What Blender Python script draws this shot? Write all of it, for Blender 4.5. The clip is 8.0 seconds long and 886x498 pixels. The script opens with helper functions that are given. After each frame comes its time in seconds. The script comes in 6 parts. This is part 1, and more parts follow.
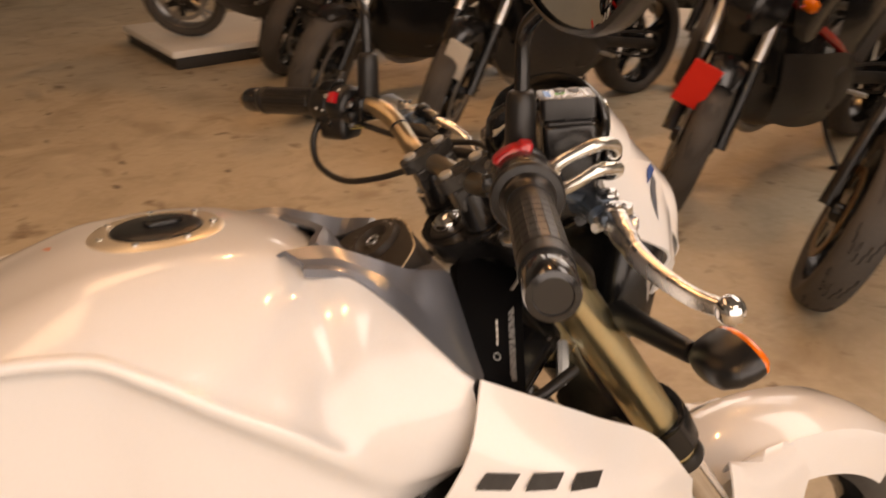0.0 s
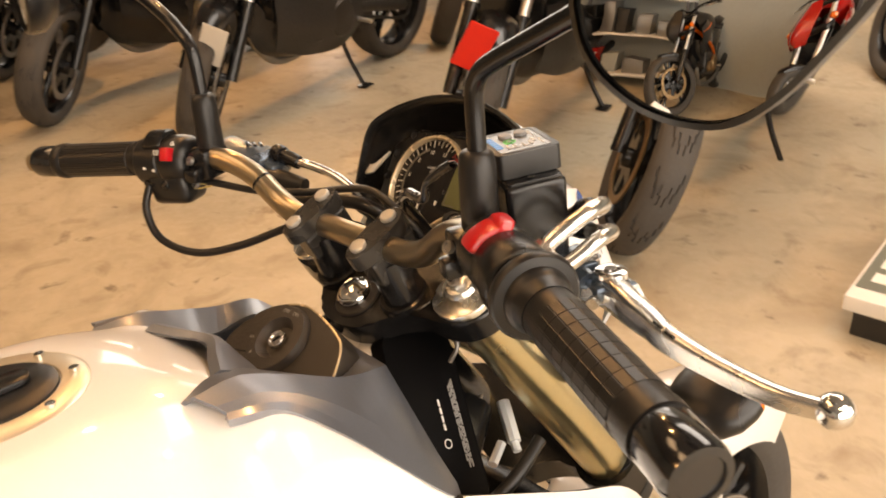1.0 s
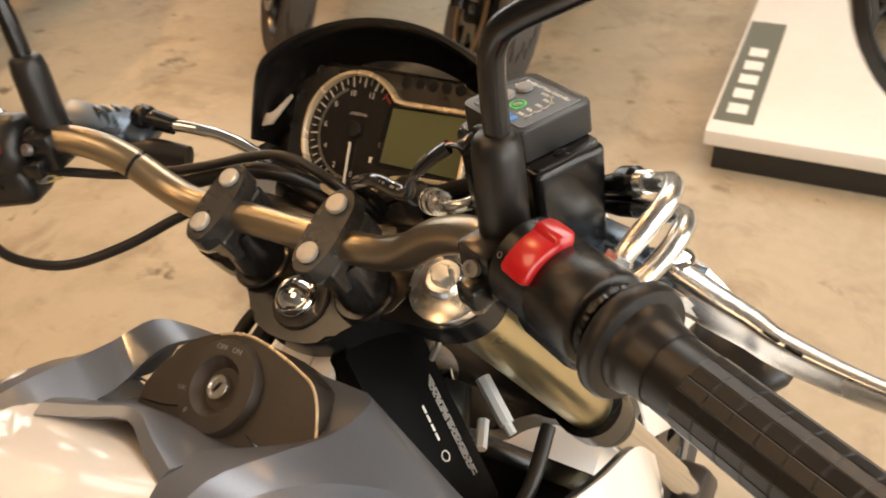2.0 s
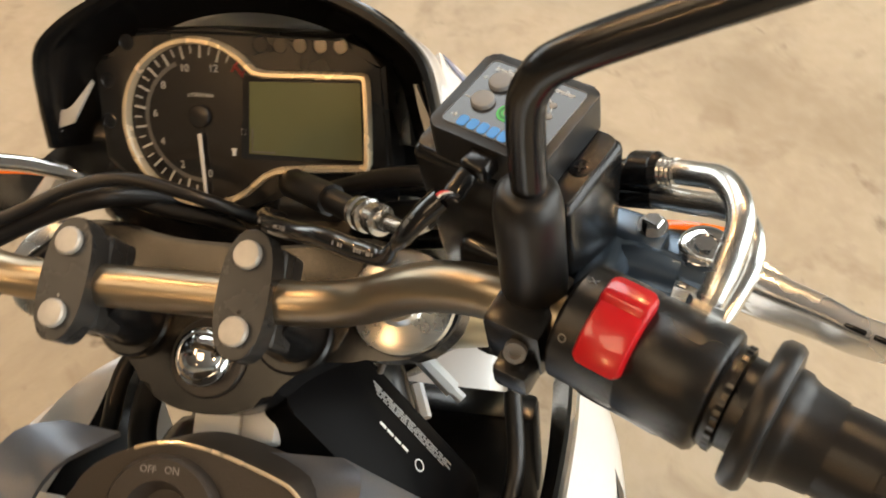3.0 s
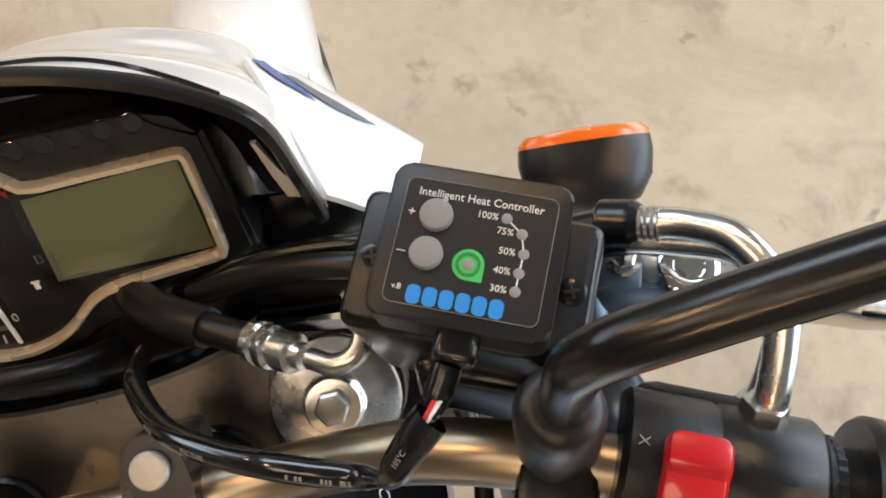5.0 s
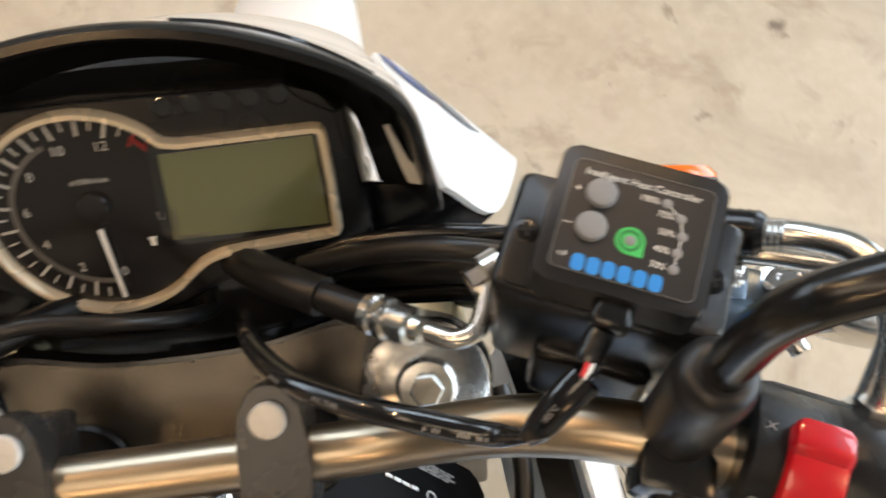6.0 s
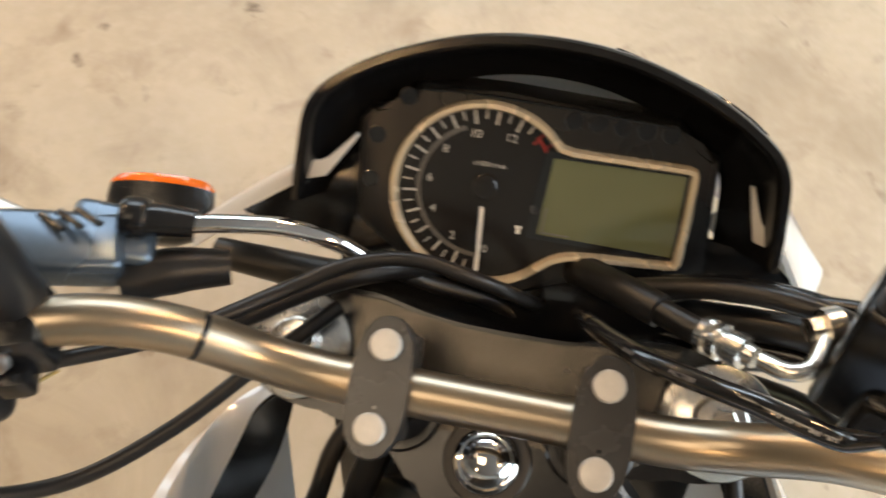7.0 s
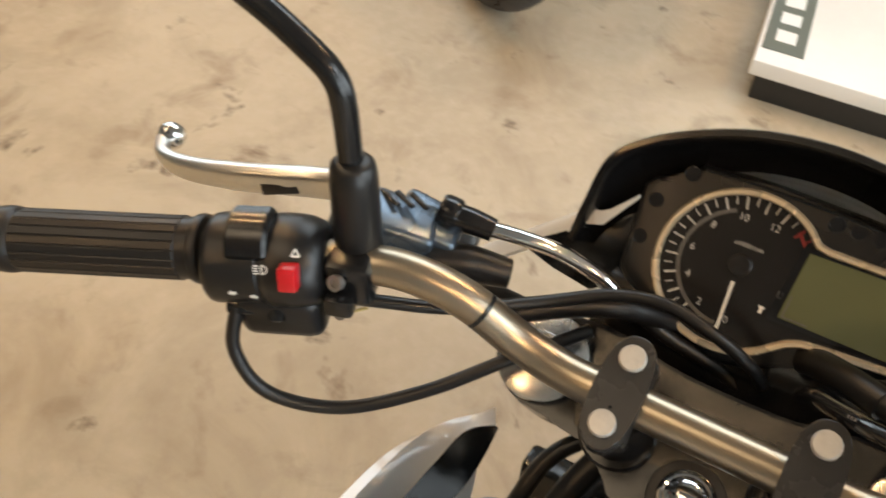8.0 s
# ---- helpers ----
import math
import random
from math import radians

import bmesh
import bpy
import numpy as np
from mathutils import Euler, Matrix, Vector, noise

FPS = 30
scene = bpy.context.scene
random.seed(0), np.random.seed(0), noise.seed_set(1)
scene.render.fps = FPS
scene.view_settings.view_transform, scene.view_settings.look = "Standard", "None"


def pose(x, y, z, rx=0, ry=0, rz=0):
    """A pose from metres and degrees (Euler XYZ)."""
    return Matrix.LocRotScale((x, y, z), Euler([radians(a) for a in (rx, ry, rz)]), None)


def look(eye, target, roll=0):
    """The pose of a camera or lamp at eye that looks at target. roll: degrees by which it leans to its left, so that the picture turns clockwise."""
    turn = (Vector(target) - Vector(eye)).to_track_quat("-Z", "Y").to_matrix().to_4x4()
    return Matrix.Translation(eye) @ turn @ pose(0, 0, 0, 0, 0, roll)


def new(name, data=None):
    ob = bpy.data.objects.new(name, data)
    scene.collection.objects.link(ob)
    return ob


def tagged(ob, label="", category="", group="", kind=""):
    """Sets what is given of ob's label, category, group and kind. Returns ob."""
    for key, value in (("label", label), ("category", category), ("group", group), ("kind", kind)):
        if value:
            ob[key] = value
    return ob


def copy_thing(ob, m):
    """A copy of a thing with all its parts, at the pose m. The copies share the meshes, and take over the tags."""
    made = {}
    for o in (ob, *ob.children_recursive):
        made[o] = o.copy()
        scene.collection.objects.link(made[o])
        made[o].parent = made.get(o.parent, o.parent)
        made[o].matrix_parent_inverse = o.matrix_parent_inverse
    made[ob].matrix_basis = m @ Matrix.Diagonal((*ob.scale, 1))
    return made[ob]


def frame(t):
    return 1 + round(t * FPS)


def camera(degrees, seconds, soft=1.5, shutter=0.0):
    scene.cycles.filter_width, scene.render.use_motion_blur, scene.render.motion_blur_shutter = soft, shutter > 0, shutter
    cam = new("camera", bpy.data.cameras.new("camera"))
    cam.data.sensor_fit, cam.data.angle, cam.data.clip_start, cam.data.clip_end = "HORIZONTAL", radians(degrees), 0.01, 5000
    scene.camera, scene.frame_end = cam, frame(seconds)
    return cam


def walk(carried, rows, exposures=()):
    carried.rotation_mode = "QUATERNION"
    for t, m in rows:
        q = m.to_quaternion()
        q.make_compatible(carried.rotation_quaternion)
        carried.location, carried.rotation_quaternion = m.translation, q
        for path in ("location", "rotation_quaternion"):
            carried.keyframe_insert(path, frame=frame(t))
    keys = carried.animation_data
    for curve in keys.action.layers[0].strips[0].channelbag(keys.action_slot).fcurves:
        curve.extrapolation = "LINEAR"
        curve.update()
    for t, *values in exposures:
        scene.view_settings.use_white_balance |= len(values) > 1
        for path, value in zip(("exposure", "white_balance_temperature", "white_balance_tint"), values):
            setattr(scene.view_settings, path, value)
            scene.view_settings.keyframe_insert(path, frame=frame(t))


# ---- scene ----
cam = camera(54.2, 8.0, soft=1.8, shutter=0.4)
PATH = [
    (0, (0.809, -0.36, 1.357), (-0.852, 0.354, 0.502), -1.5),
    (0.5, (0.681, -0.388, 1.376), (-0.814, 0.618, 0.507), -1.5),
    (1, (0.58, -0.386, 1.386), (-0.754, 0.754, 0.428), -3.5),
    (2.5, (0.284, -0.266, 1.386), (-0.342, 0.967, -0.059), -4.9),
    (3, (0.212, -0.214, 1.397), (-0.086, 0.929, -0.216), -3.8),
    (3.5, (0.166, -0.137, 1.414), (0.099, 0.794, -0.355), -4.1),
    (4, (0.157, -0.067, 1.39), (0.278, 0.664, -0.467), 1.0),
    (5.5, (0.141, -0.048, 1.389), (0.349, 0.585, -0.497), 5.8),
    (6, (0.09, -0.071, 1.393), (0.34, 0.685, -0.442), 12.3),
    (6.5, (0.039, -0.107, 1.394), (0.163, 0.792, -0.388), 11.3),
    (7, (-0.005, -0.161, 1.404), (-0.093, 0.894, -0.292), 9.0),
    (7.5, (-0.023, -0.226, 1.412), (-0.361, 0.915, -0.195), 8.1),
    (8, (-0.015, -0.269, 1.428), (-0.597, 0.87, -0.109), 6.1),
]
EXPOSURES = [(0.0, -0.98, 11300, 33), (0.5, -0.34, 12800, 29), (1.0, -0.14, 11000, 25), (2.5, -0.30, 8700, 16), (3.5, -0.16, 7400, 12), (5.5, -0.32, 6700, 12), (6.5, 0.02, 6900, 12), (8.0, -0.22, 7250, 11)]
walk(cam, [(t, look(eye, target, roll)) for t, eye, target, roll in PATH], EXPOSURES)

# ---- light ----
world = bpy.data.worlds.new("sky")
scene.world = world
world.use_nodes = True
sky = world.node_tree.nodes.new("ShaderNodeTexSky")
sky.sky_type, sky.sun_disc = "NISHITA", False
sky.sun_elevation, sky.sun_rotation = radians(40), radians(90)
world.node_tree.links.new(sky.outputs[0], world.node_tree.nodes["Background"].inputs[0])
world.node_tree.nodes["Background"].inputs[1].default_value = 0.12


def area_lamp(name, m, size_x, size_y, watts, colour):
    lamp = bpy.data.lights.new(name, "AREA")
    lamp.shape, lamp.size, lamp.size_y, lamp.energy, lamp.color = "RECTANGLE", size_x, size_y, watts, colour
    ob = new(name, lamp)
    ob.matrix_world = m
    return ob


WARM, DAY = (1.0, 0.64, 0.33), (0.71, 0.86, 1.0)
# daylight: the shopfront on the east side, the roof light before the machine, the windows in the far corner; a roof
# fill is added beside it
area_lamp("window_light", look((4.92, 0.0, 1.95), (0, 0.0, 1.45)), 8.8, 3.3, 500, DAY)
area_lamp("front_roof_light", pose(-1.2, 3.6, 3.88), 2.8, 2.2, 150, DAY)
# Unseen fill over the east side, added to brighten the tank from above.
area_lamp("east_roof_fill", pose(3.5, 0.4, 3.88), 1.6, 2.2, 110, DAY)
area_lamp("west_window_light", look((-9.42, 5.7, 2.2), (0, 5.7, 1.2)), 4.0, 2.2, 140, DAY)
area_lamp("north_window_light", look((-7.6, 7.92, 2.4), (-7.0, 0, 1.2)), 3.0, 2.2, 80, DAY)
area_lamp("corner_roof_light", pose(-7.0, 6.7, 3.88), 4.2, 2.0, 110, DAY)
LAMPS = [(-4.8, 3.4, 92), (-2.4, 1.0, 37), (-2.4, 6.4, 22), (0.7, 2.2, 37), (2.2, -1.6, 52), (-2.2, -3.8, 56)]
for lx, ly, watts in LAMPS:
    lamp = bpy.data.lights.new("ceiling_lamp_light", "AREA")
    lamp.shape, lamp.size, lamp.energy, lamp.color = "DISK", 0.18, watts, WARM
    new("ceiling_lamp_light", lamp).matrix_world = pose(lx, ly, 3.78)

# ---- materials ----
def material(name, colour, rough=0.5, metal=0.0, grain=0.0, spec=0.5, scale=60.0, bump=0.0, coat=0.0, coat_rough=0.12, rough_var=0.0, stains=0.0, stain_scale=4.0, stain_colour=None, emit=None):
    """A principled material with fine grain and broad stains in the object's own space."""
    mat = bpy.data.materials.new(name)
    mat.use_nodes = True
    nodes, links = mat.node_tree.nodes, mat.node_tree.links
    p = nodes["Principled BSDF"]
    p.inputs["Base Color"].default_value = (*colour, 1)
    p.inputs["Roughness"].default_value, p.inputs["Metallic"].default_value = rough, metal
    p.inputs["Specular IOR Level"].default_value = spec
    p.inputs["Coat Weight"].default_value, p.inputs["Coat Roughness"].default_value = coat, coat_rough
    if grain or bump or rough_var or stains:
        place = nodes.new("ShaderNodeTexCoord")
        fine = nodes.new("ShaderNodeTexNoise")
        fine.inputs["Scale"].default_value, fine.inputs["Detail"].default_value = scale, 6
        links.new(place.outputs["Object"], fine.inputs["Vector"])
        broad = nodes.new("ShaderNodeTexNoise")
        broad.inputs["Scale"].default_value, broad.inputs["Detail"].default_value = stain_scale, 5
        links.new(place.outputs["Object"], broad.inputs["Vector"])
        dark = nodes.new("ShaderNodeMix")
        dark.data_type = "RGBA"
        dark.inputs[6].default_value = (*[c * (1 - grain) for c in colour], 1)
        dark.inputs[7].default_value = (*[min(1, c * (1 + grain)) for c in colour], 1)
        links.new(fine.outputs[0], dark.inputs[0])
        spread = nodes.new("ShaderNodeMapRange")
        spread.inputs[1].default_value, spread.inputs[2].default_value = 0.45, 0.7
        spread.inputs[3].default_value, spread.inputs[4].default_value = 0.0, stains
        links.new(broad.outputs[0], spread.inputs[0])
        stain = nodes.new("ShaderNodeMix")
        stain.data_type = "RGBA"
        stain.inputs[7].default_value = (*(stain_colour or [c * 0.5 for c in colour]), 1)
        links.new(spread.outputs[0], stain.inputs[0])
        links.new(dark.outputs[2], stain.inputs[6])
        links.new(stain.outputs[2], p.inputs["Base Color"])
        if rough_var:
            vary = nodes.new("ShaderNodeMapRange")
            vary.inputs[3].default_value, vary.inputs[4].default_value = max(0.02, rough - rough_var), min(1, rough + rough_var)
            links.new(broad.outputs[0], vary.inputs[0])
            links.new(vary.outputs[0], p.inputs["Roughness"])
        if bump:
            relief = nodes.new("ShaderNodeBump")
            relief.inputs["Strength"].default_value, relief.inputs["Distance"].default_value = bump, 0.001
            links.new(fine.outputs[0], relief.inputs["Height"])
            links.new(relief.outputs[0], p.inputs["Normal"])
    if emit:
        p.inputs["Emission Color"].default_value, p.inputs["Emission Strength"].default_value = (*emit[:3], 1), emit[3]
    return mat


def concrete():
    """Worn polished concrete: cloudy beige, dark oil spots and fine speckle."""
    mat = bpy.data.materials.new("concrete")
    mat.use_nodes = True
    nodes, links = mat.node_tree.nodes, mat.node_tree.links
    p = nodes["Principled BSDF"]
    place = nodes.new("ShaderNodeTexCoord")

    def noise_tex(scale, detail, rough=0.55, distort=0.0):
        n = nodes.new("ShaderNodeTexNoise")
        n.inputs["Scale"].default_value, n.inputs["Detail"].default_value = scale, detail
        n.inputs["Roughness"].default_value, n.inputs["Distortion"].default_value = rough, distort
        links.new(place.outputs["Object"], n.inputs["Vector"])
        return n.outputs[0]

    def ramp(value, low, high):
        r = nodes.new("ShaderNodeMapRange")
        r.inputs[1].default_value, r.inputs[2].default_value = low, high
        links.new(value, r.inputs[0])
        return r.outputs[0]

    def blend(fac, a, b):
        m = nodes.new("ShaderNodeMix")
        m.data_type = "RGBA"
        links.new(fac, m.inputs[0])
        for sock, v in ((m.inputs[6], a), (m.inputs[7], b)):
            if isinstance(v, tuple):
                sock.default_value = (*v, 1)
            else:
                links.new(v, sock)
        return m.outputs[2]

    base = blend(ramp(noise_tex(1.3, 8, 0.6, 0.4), 0.3, 0.7), (0.38, 0.32, 0.23), (0.52, 0.455, 0.34))
    base = blend(ramp(noise_tex(9, 8, 0.65), 0.48, 0.75), base, (0.40, 0.335, 0.25))
    base = blend(ramp(noise_tex(30, 5, 0.5), 0.42, 0.95), base, (0.49, 0.43, 0.34))
    base = blend(ramp(noise_tex(2.4, 7, 0.62, 0.6), 0.50, 0.74), base, (0.315, 0.255, 0.18))
    base = blend(ramp(noise_tex(6.5, 6, 0.6, 0.5), 0.55, 0.78), base, (0.27, 0.205, 0.14))
    base = blend(ramp(noise_tex(4.2, 5, 0.6, 0.25), 0.64, 0.71), base, (0.22, 0.165, 0.115))
    base = blend(ramp(noise_tex(7, 5, 0.55, 0.3), 0.655, 0.73), base, (0.15, 0.115, 0.08))
    links.new(base, p.inputs["Base Color"])
    links.new(ramp(noise_tex(3, 6), -0.6, 1.4), p.inputs["Roughness"])
    relief = nodes.new("ShaderNodeBump")
    relief.inputs["Strength"].default_value, relief.inputs["Distance"].default_value = 0.06, 0.002
    links.new(noise_tex(30, 6), relief.inputs["Height"])
    links.new(relief.outputs[0], p.inputs["Normal"])
    return mat


def brushed(name, colour, rough):
    """Brushed metal with fine streaks round the bar."""
    mat = material(name, colour, rough, 1.0)
    nodes, links = mat.node_tree.nodes, mat.node_tree.links
    p = nodes["Principled BSDF"]
    place = nodes.new("ShaderNodeTexCoord")
    stretch = nodes.new("ShaderNodeMapping")
    stretch.inputs["Scale"].default_value = (1800, 60, 60)
    links.new(place.outputs["Object"], stretch.inputs["Vector"])
    n = nodes.new("ShaderNodeTexNoise")
    n.inputs["Scale"].default_value, n.inputs["Detail"].default_value = 1.0, 3
    links.new(stretch.outputs[0], n.inputs["Vector"])
    r = nodes.new("ShaderNodeMapRange")
    r.inputs[3].default_value, r.inputs[4].default_value = rough - 0.04, rough + 0.06
    links.new(n.outputs[0], r.inputs[0])
    links.new(r.outputs[0], p.inputs["Roughness"])
    relief = nodes.new("ShaderNodeBump")
    relief.inputs["Strength"].default_value, relief.inputs["Distance"].default_value = 0.03, 0.0003
    links.new(n.outputs[0], relief.inputs["Height"])
    links.new(relief.outputs[0], p.inputs["Normal"])
    return mat


CONCRETE = concrete()
WHITE = material("white_paint", (0.80, 0.80, 0.79), 0.28, coat=1.0, coat_rough=0.04, grain=0.02, scale=300, stains=0.05, stain_scale=6)
BLACK = material("black_plastic", (0.007, 0.007, 0.0075), 0.21, spec=0.5, grain=0.2, scale=1800, bump=0.06, rough_var=0.06, stain_scale=25)
MATT = material("matt_black_plastic", (0.0085, 0.0085, 0.009), 0.29, spec=0.5, grain=0.3, scale=2600, bump=0.14, rough_var=0.1)
GLOSS = material("gloss_black", (0.008, 0.008, 0.009), 0.12, coat=0.6)
RUBBER = material("black_rubber", (0.010, 0.0095, 0.0095), 0.35, spec=0.45, grain=0.25, scale=1500, bump=0.12, rough_var=0.1, stain_scale=30)
TYRE = material("tyre_rubber", (0.050, 0.045, 0.041), 0.72, grain=0.3, scale=120, bump=0.4, stains=0.5, stain_scale=7, stain_colour=(0.07, 0.06, 0.05))
CHROME = material("chrome", (0.82, 0.81, 0.80), 0.07, 1.0, rough_var=0.04, stain_scale=40)
ALLOY = material("polished_alloy", (0.82, 0.82, 0.81), 0.34, 1.0, grain=0.05, scale=400, rough_var=0.07, stain_scale=30)
CAPALLOY = material("fork_cap_alloy", (0.86, 0.85, 0.82), 0.26, 1.0, grain=0.06, scale=500, rough_var=0.06, stain_scale=40)
CLAMP = material("satin_black_clamp", (0.026, 0.025, 0.024), 0.27, spec=0.5, grain=0.3, scale=1800, bump=0.08, rough_var=0.06, stain_scale=30)
CAST = material("cast_alloy", (0.12, 0.105, 0.087), 0.24, 0.8, grain=0.5, scale=1500, bump=0.2, stains=0.5, rough_var=0.12, stain_scale=35)
BAR = brushed("titanium_bar", (0.42, 0.35, 0.26), 0.31)
GOLD = material("gold_fork", (0.66, 0.58, 0.37), 0.28, 1.0, grain=0.05, scale=200, rough_var=0.06)
RED = material("red_plastic", (0.56, 0.007, 0.014), 0.30, coat=0.7, coat_rough=0.06, grain=0.05, scale=600)
REDTAG = material("red_tag_card", (0.75, 0.02, 0.012), 0.55, grain=0.05)
REDPAINT = material("red_paint", (0.5, 0.015, 0.012), 0.2, coat=0.8)
LCD = material("lcd", (0.135, 0.146, 0.072), 0.14, coat=0.8, coat_rough=0.05, stains=0.12, stain_scale=18)
DIAL = material("dial_face", (0.013, 0.012, 0.012), 0.22, spec=0.5, grain=0.2, scale=300)
MARK = material("white_print", (0.78, 0.78, 0.75), 0.5)
DIM = material("grey_print", (0.22, 0.22, 0.22), 0.5)
REDMARK = material("red_print", (0.24, 0.015, 0.015), 0.5)
BEZEL = material("bezel_metal", (0.84, 0.70, 0.50), 0.27, 0.5, rough_var=0.05, stain_scale=40)
DIALMARK = material("dial_print", (0.50, 0.49, 0.46), 0.5)
SCALE = material("dial_scale", (0.10, 0.096, 0.09), 0.4)
SILVER = material("silver_trim", (0.78, 0.69, 0.55), 0.36, 0.75, rough_var=0.06)
CAPWHITE = material("bolt_cap", (0.52, 0.50, 0.46), 0.40, 0.35, grain=0.12, scale=260, stains=0.25, stain_scale=120)
LEVER = material("lever_alloy", (0.80, 0.79, 0.77), 0.27, 1.0, grain=0.06, scale=400, rough_var=0.07, stain_scale=30)
CASTLEVER = material("satin_lever_alloy", (0.74, 0.73, 0.70), 0.33, 1.0, grain=0.06, scale=500, rough_var=0.06, stain_scale=30)
DARKPANEL = material("dark_panel", (0.004, 0.004, 0.0045), 0.40, spec=0.05, grain=0.2, scale=900, bump=0.05)
WING = material("dark_metallic_paint", (0.19, 0.21, 0.25), 0.36, 0.6, grain=0.2, scale=1500, coat=0.3, rough_var=0.05, stain_scale=15)
SATIN = material("satin_steel", (0.72, 0.71, 0.68), 0.26, 1.0, grain=0.05, scale=300, rough_var=0.05, stain_scale=40)
COVER = material("textured_cover", (0.040, 0.034, 0.029), 0.40, spec=0.4, grain=0.3, scale=1200, bump=0.4, rough_var=0.08, stain_scale=20)
BLUE = material("blue_print", (0.02, 0.25, 0.70), 0.4)
BLUEPAINT = material("blue_decal", (0.02, 0.075, 0.26), 0.25, coat=0.5)
GREEN = material("green_print", (0.05, 0.52, 0.13), 0.45)
GREYBUTTON = material("grey_button", (0.25, 0.25, 0.25), 0.5, grain=0.08, scale=500)
ORANGE = material("orange_lens", (0.85, 0.16, 0.01), 0.2, coat=0.5)
ORANGEPAINT = material("orange_paint", (0.75, 0.13, 0.01), 0.3, coat=0.4)
PERCH = material("anthracite_alloy", (0.10, 0.135, 0.175), 0.27, 0.7, grain=0.1, scale=300, rough_var=0.08)
CONNECTOR = material("white_connector", (0.72, 0.74, 0.74), 0.4)
WIRERED = material("red_wire", (0.6, 0.03, 0.03), 0.4)
YELLOW = material("tan_wire", (0.45, 0.34, 0.13), 0.4)
MIRROR = material("mirror_glass", (0.86, 0.88, 0.88), 0.01, 1.0)
TAGWHITE = material("pale_card", (0.62, 0.60, 0.55), 0.55, grain=0.04)
PLINTHWHITE = material("plinth_white", (0.78, 0.77, 0.74), 0.3, grain=0.03, scale=30, stains=0.12, stain_scale=3, rough_var=0.08)
PLINTHBLACK = material("plinth_base", (0.02, 0.018, 0.016), 0.6, grain=0.2)
STRIP = material("grey_green_strip", (0.13, 0.145, 0.12), 0.4, grain=0.08)
WALLGREY = material("wall_paint", (0.36, 0.38, 0.36), 0.75, grain=0.06, scale=20, stains=0.15, stain_scale=1.2, bump=0.15)
CEIL = material("ceiling_paint", (0.20, 0.20, 0.20), 0.85, grain=0.05, scale=15, stains=0.1, stain_scale=1)
FRAMEALU = material("window_frame_paint", (0.10, 0.10, 0.11), 0.4, 0.3, grain=0.1)
ENGINE = material("engine_metal", (0.055, 0.052, 0.05), 0.42, 0.7, grain=0.3, scale=90, bump=0.4, rough_var=0.12)
GREYMETAL = material("grey_cast_metal", (0.30, 0.29, 0.28), 0.4, 0.8, grain=0.2, scale=120, bump=0.3, rough_var=0.1)
BRONZE = material("bronze_engine_cover", (0.30, 0.19, 0.10), 0.4, 0.8, grain=0.2, scale=90, rough_var=0.1)
LAMPGLOW = material("lamp_diffuser", (0.9, 0.85, 0.75), 0.5, emit=(1.0, 0.80, 0.58, 9.0))
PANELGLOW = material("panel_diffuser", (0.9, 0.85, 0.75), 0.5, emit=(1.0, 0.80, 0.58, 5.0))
HEADLENS = material("headlight_lens", (0.45, 0.45, 0.46), 0.08, 0.6, coat=0.6)

# ---- shapes ----
def part(name, bm, mat, parent=None, label="", smooth=38, mats=None):
    """Links a bmesh as one mesh object under a thing or a part."""
    me = bpy.data.meshes.new(name)
    bmesh.ops.recalc_face_normals(bm, faces=bm.faces)
    bm.to_mesh(me)
    bm.free()
    for m in mats or [mat]:
        me.materials.append(m)
    if smooth:
        me.shade_smooth()
        me.set_sharp_from_angle(angle=radians(smooth))
    ob = new(name, me)
    ob.parent = parent
    return tagged(ob, label)


def empty(name, m, label, category, group="", kind=""):
    ob = new(name)
    ob.empty_display_size = 0.05
    ob.matrix_world = m
    return tagged(ob, label, category, group, kind)


def join(*pieces):
    """One bmesh from several."""
    bm = bmesh.new()
    for p in pieces:
        me = bpy.data.meshes.new("piece")
        p.to_mesh(me)
        p.free()
        bm.from_mesh(me)
        bpy.data.meshes.remove(me)
    return bm


def box(sx, sy, sz, m=Matrix(), bevel=0.0, seg=2, taper=1.0):
    bm = bmesh.new()
    bmesh.ops.create_cube(bm, size=1.0, matrix=Matrix.Diagonal((sx, sy, sz, 1)))
    if taper != 1.0:
        for v in bm.verts:
            if v.co.z > 0:
                v.co.x *= taper
                v.co.y *= taper
    if bevel:
        bmesh.ops.bevel(bm, geom=bm.edges[:], offset=bevel, segments=seg, profile=0.5, affect="EDGES")
    bm.transform(m)
    return bm


def turn_to(direction, up=(0, 0, 1)):
    """A rotation whose z lies along the direction."""
    z = Vector(direction).normalized()
    x = Vector(up).cross(z)
    if x.length < 1e-4:
        x = Vector((1, 0, 0))
    x.normalize()
    return Matrix((x, z.cross(x), z)).transposed().to_4x4()


def lathe(profile, at=(0, 0, 0), axis=(0, 0, 1), n=24, cap=True):
    """Turns (radius, height) pairs about an axis through a point."""
    bm = bmesh.new()
    rings = []
    for r, h in profile:
        rings.append([bm.verts.new((r * math.cos(2 * math.pi * i / n), r * math.sin(2 * math.pi * i / n), h)) for i in range(n)])
    for a, b in zip(rings, rings[1:]):
        for i in range(n):
            bm.faces.new((a[i], a[(i + 1) % n], b[(i + 1) % n], b[i]))
    if cap:
        bm.faces.new(rings[0][::-1])
        bm.faces.new(rings[-1])
    bm.transform(Matrix.Translation(at) @ turn_to(axis))
    return bm


